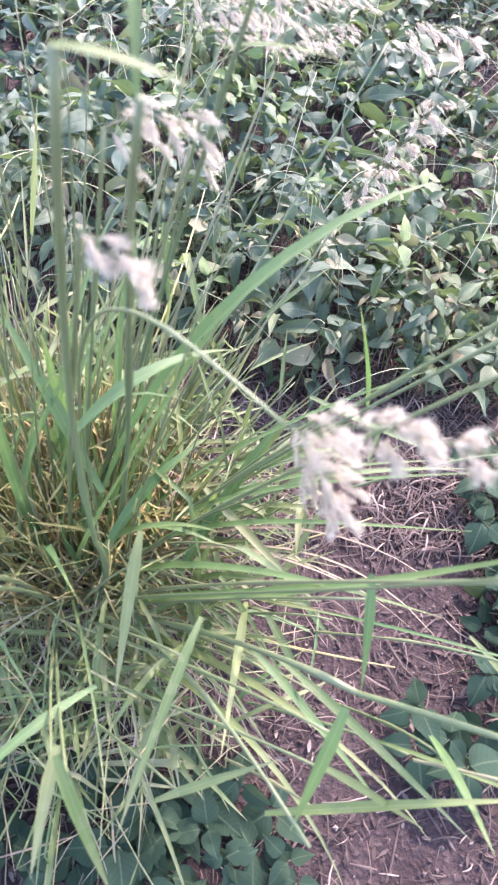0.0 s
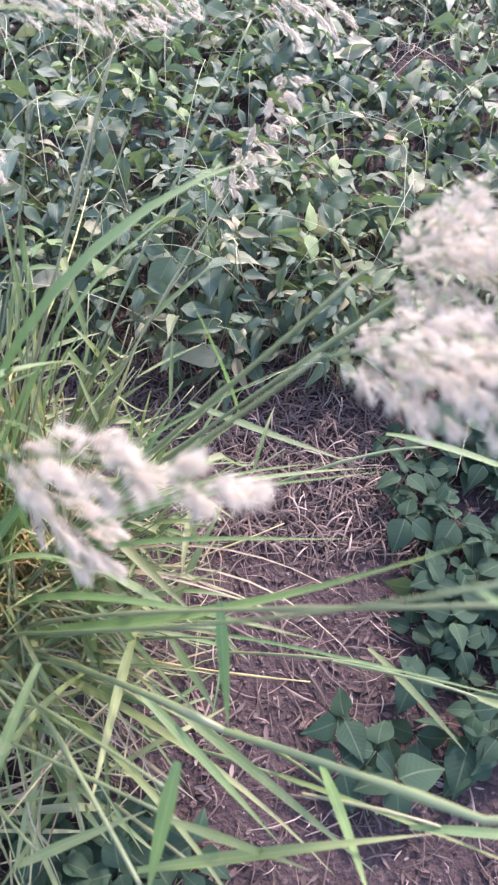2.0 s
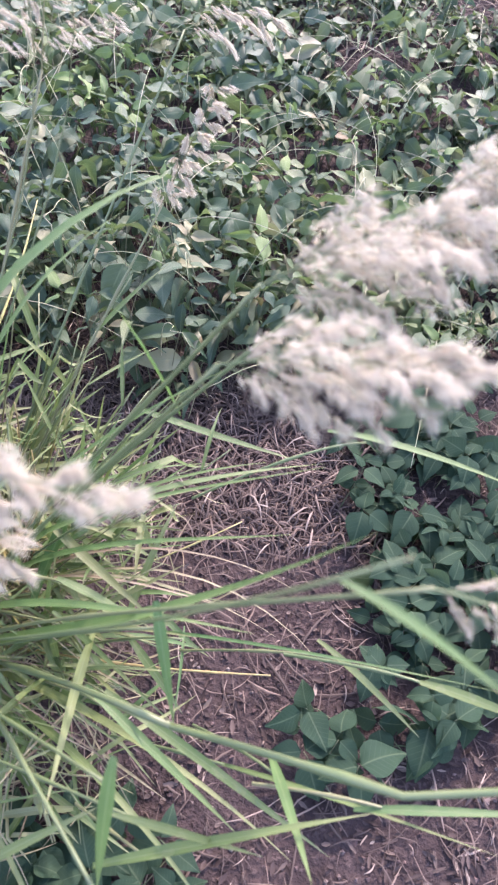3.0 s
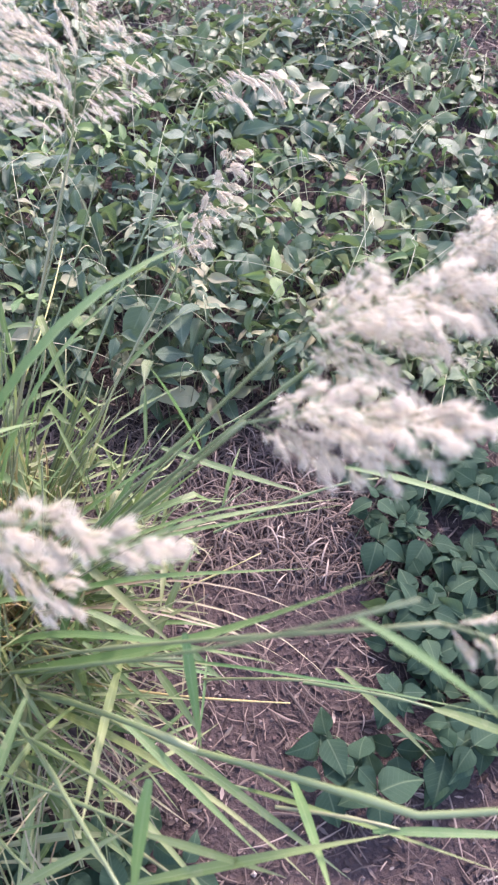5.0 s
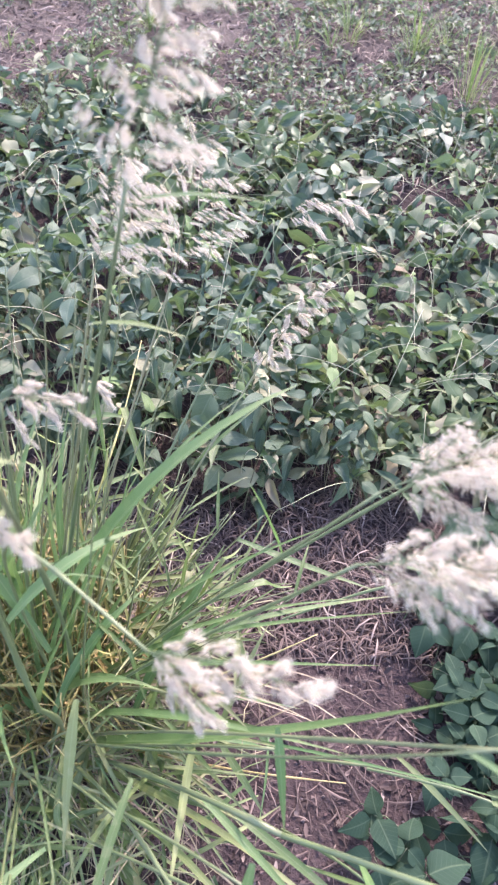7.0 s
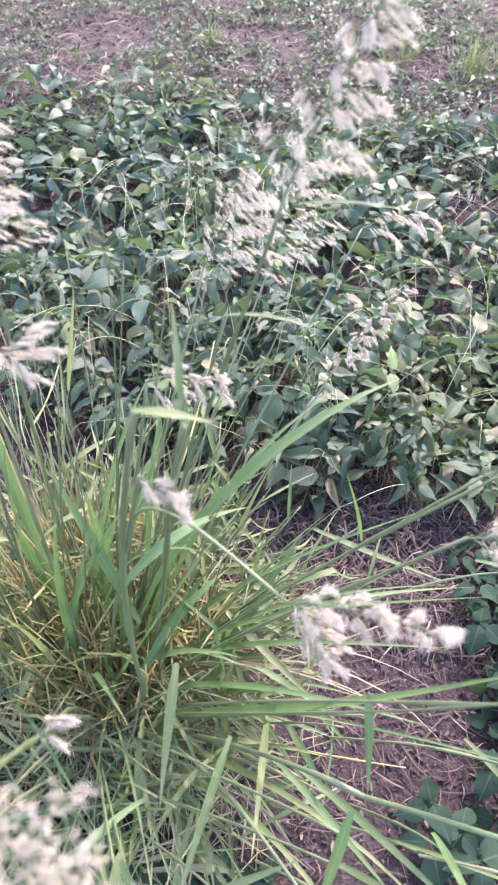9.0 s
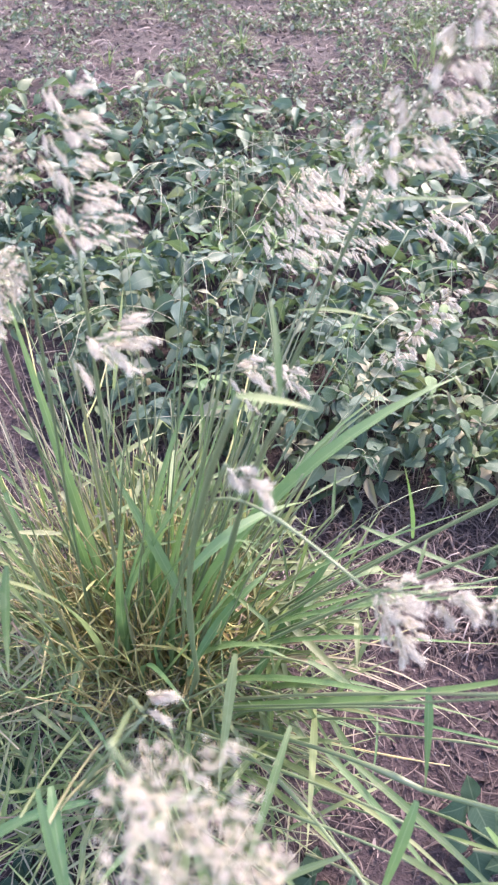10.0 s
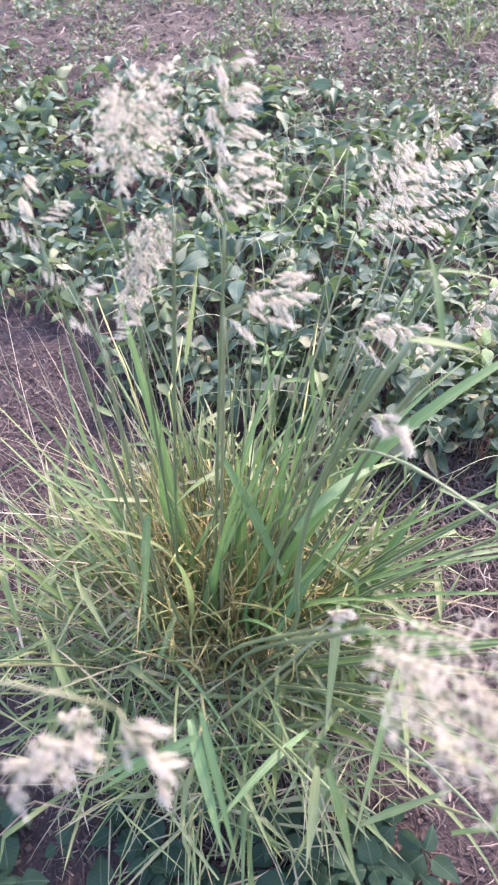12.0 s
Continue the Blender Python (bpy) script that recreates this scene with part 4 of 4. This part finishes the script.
head((0.03, -0.06, 0), (0.068, 0.325, 1.008), (0.142, 0.264, 0.996), (0, 0, 0.006), 270, 0.044, 0.50, 0.1, hair=SEEDY, blown=0.0)
# two small heads on one stem that leans in from the side
side_stem = curve_points([BASE + V(-0.10, -0.06, 0), V(-0.28, 0.48, 0.55), V(-0.19, 0.285, 0.98), V(-0.076, 0.275, 1.044)], 12) + [V(-0.055, 0.273, 1.043), V(-0.041, 0.276, 1.026), V(-0.037, 0.278, 1.013)]
part("culm", mesh_from("culm", *tube_geo(side_stem, 0.0014, 0.0006, 6, BASE, (4, 8)), M_CULM), TUSSOCK)
head((-0.03, -0.06, 0), (-0.037, 0.278, 1.013), (-0.012, 0.253, 0.995), (0, 0, 0.008), 50, 0.014, 0.5, 0.4, stem=False)
head((-0.04, -0.06, 0), (-0.045, 0.272, 1.018), (-0.078, 0.249, 1.005), (0, 0, 0.005), 75, 0.02, 0.5, 0.5, hair=SEEDY, stem=False)
head((0.0, -0.05, 0), (0.052, 0.385, 0.87), (0.062, 0.392, 0.888), (0, 0, 0), 18, 0.012, 0.6, 0.3)
head((0.03, 0.0, 0), (0.083, 0.557, 0.893), (0.114, 0.55, 0.868), (0, 0, 0), 44, 0.013, 0.5, 0.4, hair=OPEN)
head((0.07, -0.04, 0), (0.43, 0.452, 0.8), (0.49, 0.43, 0.8), (0, 0, 0.005), 70, 0.025, 0.6, 0.6)
head((0.09, 0.03, 0), (0.467, 0.704, 0.807), (0.54, 0.765, 0.815), (0, 0, 0.01), 110, 0.05, 0.75, 0.5, hair=OPEN)
head((-0.08, 0.0, 0), (-0.183, 0.641, 0.975), (-0.195, 0.663, 1.03), (0, 0, 0), 35, 0.03, 0.65, 0.5)
head((-0.07, -0.02, 0), (-0.138, 0.6, 0.905), (-0.17, 0.636, 0.97), (0, 0, 0), 40, 0.035, 0.5, 0.4)
head((0.05, 0.04, 0), (0.105, 0.76, 0.8), (0.118, 0.77, 0.77), (0, 0, 0.01), 24, 0.018, 0.6, 0.8)
head((0.06, -0.03, 0), (0.194, 0.499, 0.829), (0.226, 0.474, 0.782), (0.008, 0, 0.012), 110, 0.028, 0.55, 0.9, stem=False)


def bare_culm(points, r0=0.0026, r1=0.0014):
    return part("culm", mesh_from("culm", *tube_geo(points, r0, r1, 6, BASE, (4, 8)), M_CULM), TUSSOCK)


# tall bent stem that carries no head, with its folded leaf
tall = curve_points([B + V(0.06, -0.05, 0), V(0.01, 0.62, 0.25), V(0.03, 0.59, 0.40), V(0.034, 0.565, 0.50)], 7)[:-1] + curve_points([V(0.034, 0.565, 0.50), V(0.022, 0.60, 0.64), V(0.05, 0.585, 0.80), V(0.098, 0.525, 0.998)], 12)
bare_culm(tall, 0.0032, 0.0026)
hero_blade([V(0.097, 0.525, 0.999), V(0.112, 0.526, 0.998), V(0.128, 0.528, 0.993), V(0.146, 0.530, 0.985)], 0.008, M_GREEN)
hero_blade([V(0.026, 0.605, 0.63), V(0.06, 0.64, 0.66), V(0.10, 0.68, 0.66), V(0.15, 0.72, 0.62)], 0.015, M_WIDE)
hero_blade([V(0.005, 0.615, 0.33), V(0.035, 0.655, 0.40), V(0.075, 0.70, 0.43), V(0.12, 0.75, 0.42)], 0.015, M_WIDE, blunt=1.0)
hero_blade([V(0.01, 0.66, 0.42), V(-0.03, 0.70, 0.50), V(-0.06, 0.73, 0.56), V(-0.10, 0.77, 0.60)], 0.015, M_WIDE)
# a stem close beside it, with a yellow-green leaf going up from its joint
bare_culm(curve_points([B + V(0.07, 0.0, 0), V(0.06, 0.68, 0.45), V(0.08, 0.60, 0.80), V(0.124, 0.533, 0.978)], 14), 0.0026, 0.0020)
hero_blade([V(0.122, 0.535, 0.975), V(0.120, 0.555, 1.00), V(0.115, 0.58, 1.01), V(0.110, 0.60, 1.015)], 0.005, M_GREEN)
# broad grey-green leaves folding over the front
hero_blade([V(-0.08, 0.50, 0.30), V(-0.053, 0.37, 0.62), V(-0.016, 0.28, 0.60)], 0.012, M_WIDE)
hero_blade([V(-0.089, 0.437, 0.361), V(-0.13, 0.425, 0.37), V(-0.18, 0.41, 0.35), V(-0.22, 0.394, 0.324)], 0.012, M_WIDE)
hero_blade([V(0.054, 0.444, 0.45), V(0.02, 0.41, 0.48), V(-0.01, 0.37, 0.49), V(-0.042, 0.327, 0.48)], 0.010, M_WIDE)
bare_culm(curve_points([B + V(0.0, -0.10, 0), V(-0.09, 0.40, 0.45), V(-0.03, 0.366, 0.70), V(0.052, 0.385, 0.86)], 12), 0.0018, 0.0011)
bare_culm(curve_points([B + V(0.05, -0.04, 0), V(0.10, 0.55, 0.45), V(0.26, 0.47, 0.66), V(0.396, 0.429, 0.891)], 14), 0.0017, 0.0010)
# flag leaves that stand level from two tall stems
hero_blade([V(0.180, 0.735, 1.000), V(0.205, 0.73, 1.008), V(0.235, 0.725, 1.012), V(0.268, 0.715, 1.010)], 0.006, M_GREEN)
bare_culm(curve_points([B + V(0.05, 0.03, 0), V(0.02, 0.74, 0.35), V(0.08, 0.75, 0.70), V(0.128, 0.742, 0.885)], 12), 0.0019, 0.0010)
hero_blade([V(0.128, 0.742, 0.885), V(0.150, 0.735, 0.895), V(0.178, 0.725, 0.902), V(0.208, 0.708, 0.902)], 0.006, M_GREEN)
# tall bare stems behind the tussock
for top in ((0.02, 0.78, 0.98), (0.06, 0.86, 0.95), (0.12, 0.93, 0.88), (0.16, 1.05, 0.80), (-0.02, 0.72, 1.02), (0.21, 1.02, 0.84)):
    bare_culm(curve_points([B + V(rng.uniform(0, 0.08), rng.uniform(0, 0.08), 0), B + V(0.04, 0.04, 0.35), V(*top) - V(0, 0, 0.3), V(*top)], 12), 0.0019, 0.0004)
# thick stems that sprawl low over the soil
bare_culm(kinked_points(V(0.291, 0.454, 0.489), V(0.445, 0.384, 0.622), V(0.60, 0.38, 0.72), 12), 0.0030, 0.0020)
bare_culm(curve_points([B + V(0.05, -0.04, 0), V(0.10, 0.56, 0.30), V(0.20, 0.50, 0.46), V(0.291, 0.454, 0.489)], 10), 0.0030, 0.0028)
bare_culm(curve_points([B + V(0.03, -0.05, 0), V(0.05, 0.56, 0.30), V(0.12, 0.50, 0.46), V(0.25, 0.33, 0.52)], 12), 0.0024, 0.0016)


# ---- litter, crumbs and small growth on the soil ----
def straw_geo(x, y, length, width, az, lift):
    c, s = math.cos(az), math.sin(az)
    bend = rng.uniform(-0.5, 0.5) * length
    pts = []
    for i in range(4):
        q = i / 3 - 0.5
        px, py = x + c * q * length - s * bend * (q * q - 0.1), y + s * q * length + c * bend * (q * q - 0.1)
        pts.append(V(px, py, terrain(px, py) + 0.002 + lift * (0.25 - q * q) * 4 + rng.uniform(0, 0.004)))
    v, f, u = [], [], []
    w = V(-s, c, 0) * width * 0.5
    for i, p in enumerate(pts):
        k = 1.0 if 0 < i < 3 else 0.5
        v += [p - w * k, p + V(0, 0, width * 0.35), p + w * k]
        u += [(0, i / 3), (0.5, i / 3), (1, i / 3)]
    for i in range(3):
        f += [(3 * i, 3 * i + 1, 3 * i + 4, 3 * i + 3), (3 * i + 1, 3 * i + 2, 3 * i + 5, 3 * i + 4)]
    return v, f, u


def litter():
    heap = Heap()
    for i in range(28000):
        if i < 7000:
            x, y = rng.uniform(-0.9, 1.1), rng.uniform(0.0, 1.6)
            ln, w = rng.choice((rng.uniform(0.008, 0.03), rng.uniform(0.008, 0.03), rng.uniform(0.03, 0.09))), rng.uniform(0.0009, 0.0026)
        else:
            x, y = rng.uniform(-1.9, 2.0), rng.uniform(2.3, 5.6)
            ln, w = rng.uniform(0.02, 0.10), rng.uniform(0.002, 0.006)
        heap.put(straw_geo(x, y, ln, w, rng.uniform(0, math.pi), rng.uniform(0, 0.010)))
    for i in range(6000):      # thin scatter all round
        x, y = rng.gauss(0.2, 1.6), rng.gauss(1.6, 2.0)
        heap.put(straw_geo(x, y, rng.uniform(0.02, 0.10), rng.uniform(0.0015, 0.004), rng.uniform(0, math.pi), rng.uniform(0, 0.012)))
    for i in range(3200):      # thicker straw between the tussock and the vines, partly to lighten that shaded strip
        x, y = rng.uniform(-0.1, 0.65), rng.uniform(0.82, 1.22)
        heap.put(straw_geo(x, y, rng.uniform(0.015, 0.08), rng.uniform(0.0014, 0.0036), rng.uniform(0, math.pi), rng.uniform(0.002, 0.022)))
    chips = Heap()      # curled bits of dead leaf and bark
    for i in range(12500):
        far = i >= 6500
        x, y = (rng.uniform(-1.9, 2.0), rng.uniform(2.5, 5.2)) if far else (rng.uniform(-0.8, 1.1), rng.uniform(0.05, 1.5))
        ln, wide, a = rng.uniform(0.006, 0.018) * (1.6 if far else 1.0), rng.uniform(0.0025, 0.006) * (1.6 if far else 1.0), rng.uniform(0, 6.28)
        c, side = V(math.cos(a), math.sin(a), rng.gauss(0, 0.35)), V(-math.sin(a), math.cos(a), rng.gauss(0, 0.5))
        p = V(x, y, terrain(x, y) + rng.uniform(0.001, 0.006))
        v = [p + c * ln * q + side * wide * w * (1 - abs(q)) + V(0, 0, 0.4 * wide * (abs(w) + abs(q))) for q in (-0.6, 0.0, 0.6) for w in (-0.7, 0.0, 0.7)]
        chips.put((v, [(0, 1, 4, 3), (1, 2, 5, 4), (3, 4, 7, 6), (4, 5, 8, 7)], [(w / 2, q / 2) for q in range(3) for w in range(3)]))
    tagged(new("leaf_litter", chips.mesh("leaf_litter", M_CHIP)), "curled brown bits of dead leaf on the soil", "leaf litter", kind="stuff")
    tagged(new("straw_litter", heap.mesh("straw_litter", M_STRAW)), "broken bits of dry grass scattered over the soil", "straw", kind="stuff")
    heap = Heap()
    octa = [V(1, 0, 0), V(-1, 0, 0), V(0, 1, 0), V(0, -1, 0), V(0, 0, 1), V(0, 0, -1)]
    tri = [(0, 2, 4), (2, 1, 4), (1, 3, 4), (3, 0, 4), (2, 0, 5), (1, 2, 5), (3, 1, 5), (0, 3, 5)]
    for i in range(9000):
        far = i > 6000
        x, y = (rng.uniform(-1.9, 2.0), rng.uniform(2.4, 5.0)) if far else (rng.uniform(-0.9, 1.1), rng.uniform(0.0, 1.5))
        k = rng.uniform(0.0015, 0.005) * (1.8 if far else 1.0) * (2.0 if rng.random() < 0.04 else 1.0)
        c = V(x, y, terrain(x, y) + k * 0.3)
        turn = Matrix.Rotation(rng.uniform(0, 3), 3, V(rng.uniform(-1, 1), rng.uniform(-1, 1), 0.4))
        heap.put(([c + turn @ (p * k * rng.uniform(0.6, 1.3)) for p in octa], tri, [(0, 0)] * 6))
    tagged(new("soil_crumbs", heap.mesh("soil_crumbs", M_CRUMB, False)), "small crumbs of dry soil and grit", "soil", kind="stuff")


litter()


def far_growth():
    """Thin grass tufts and scattered weeds beyond the vine bed."""
    for i in range(130):
        x, y = rng.gauss(0.2, 1.5), 2.7 + 3.8 * rng.random()
        at = V(x, y, terrain(x, y))
        heap = Heap()
        for _ in range(rng.randint(14, 30)):
            a, reach, h = rng.uniform(0, 6.28), rng.uniform(0.03, 0.15), rng.uniform(0.03, 0.11)
            out = V(math.cos(a), math.sin(a), 0)
            root = at + out * rng.uniform(0, 0.03)
            heap.put(blade_geo(curve_points([root, root + out * reach * 0.2 + V(0, 0, h * 0.6), root + out * reach * 0.6 + V(0, 0, h), root + out * reach + V(0, 0, h * rng.uniform(0.5, 1.1))], 5), rng.uniform(0.002, 0.005), 0.5, origin=at))
        tuft = tagged(new("grass_tuft", heap.mesh("grass_tuft", M_GREEN)), "small thin tuft of green grass on dry soil", "grass", "grass tufts on the far soil")
        tuft.location = at
    for x, y, n, h0 in ((1.02, 2.95, 46, 0.30), (0.88, 3.35, 40, 0.24), (0.62, 3.45, 30, 0.20), (1.25, 3.3, 40, 0.28)):      # taller thin tufts
        at = V(x, y, terrain(x, y))
        heap = Heap()
        for _ in range(n):
            a, reach, h = rng.uniform(0, 6.28), rng.uniform(0.03, 0.16), h0 * rng.uniform(0.4, 1.1)
            out = V(math.cos(a), math.sin(a), 0)
            root = at + out * rng.uniform(0, 0.06)
            heap.put(blade_geo(curve_points([root, root + out * reach * 0.2 + V(0, 0, h * 0.5), root + out * reach * 0.5 + V(0, 0, h * 0.9), root + out * reach + V(0, 0, h * rng.uniform(0.7, 1.1))], 6), rng.uniform(0.002, 0.005), 0.5, origin=at))
        tuft = tagged(new("grass_tuft", heap.mesh("grass_tuft", M_GREEN)), "taller thin tuft of green grass beyond the vines", "grass", "grass tufts on the far soil")
        tuft.location = at
    heap = Heap()
    for i in range(13000):
        x, y = rng.gauss(0.2, 1.5), 2.4 + 3.6 * rng.random() ** 1.15
        if i > 10800:
            x, y = rng.gauss(0.2, 2.2), rng.gauss(2.5, 2.4)
            if abs(x) < 1.2 and -0.6 < y < 2.6:
                continue
        if wobble(x, y, 3.7, 9.0) + 0.5 * wobble(x, y, 11.0, 2.0) < -0.30 + 0.07 * (0.3 - x) + 0.02 * (y - 3.0):
            continue
        for m in trifoliate(V(x, y, terrain(x, y) + rng.uniform(0.01, 0.05)), rng.uniform(0, 6.28), rng.uniform(0.018, 0.042)):
            heap.put(moved(rng.choice(SMALL), m))
    tagged(new("scattered_weeds", heap.mesh("scattered_weeds", M_LEAF_FAR)), "scattered low green weeds on the bare soil", "weeds", kind="stuff")


far_growth()


def outlying_growth():
    """Stray vines round the ragged edge of the bed, and weeds and straw that thin out over the open ground."""
    vines, weeds, straw = Heap(), Heap(), Heap()
    count = 0
    while count < 520:
        x, y = rng.uniform(-3.2, 3.4), rng.uniform(1.2, 4.2)
        gap = max(-1.7 - x, x - 1.85, 0.0) + max(1.5 - y, y - 2.9, 0.0)
        if abs(x - 0.1) < 1.4 or gap == 0.0 or rng.random() > math.exp(-gap / 0.35) or wobble(x, y, 2.1, 4.0) < -0.2:
            continue
        count += 1
        for m in trifoliate(V(x, y, terrain(x, y) + rng.uniform(0.02, 0.09)), rng.uniform(0, 6.28), rng.uniform(0.04, 0.075)):
            vines.put(moved(rng.choice(SMALL), m))
    count = 0
    while count < 3600:
        x, y = rng.gauss(0.2, 2.6), rng.gauss(3.4, 3.0)
        if abs(x - 0.1) < 1.9 and -0.8 < y < 6.0 or wobble(x, y, 1.3, 7.0) < -0.1:
            continue
        count += 1
        for m in trifoliate(V(x, y, terrain(x, y) + rng.uniform(0.01, 0.05)), rng.uniform(0, 6.28), rng.uniform(0.02, 0.05)):
            weeds.put(moved(rng.choice(SMALL), m))
    count = 0
    while count < 9000:
        x, y = rng.gauss(0.2, 2.6), rng.gauss(2.6, 2.8)
        if abs(x - 0.1) < 1.7 and -0.3 < y < 5.6:
            continue
        count += 1
        straw.put(straw_geo(x, y, rng.uniform(0.02, 0.10), rng.uniform(0.002, 0.006), rng.uniform(0, math.pi), rng.uniform(0, 0.012)))
    tagged(new("outlying_vines", vines.mesh("outlying_vines", M_LEAF)), "stray dark green vine leaves at the edge of the mat", "ground cover", kind="stuff")
    tagged(new("outlying_weeds", weeds.mesh("outlying_weeds", M_LEAF_FAR)), "sparse low green weeds on the open soil", "weeds", kind="stuff")
    tagged(new("outlying_straw", straw.mesh("outlying_straw", M_STRAW)), "broken dry grass strewn over the open soil", "straw", kind="stuff")


outlying_growth()
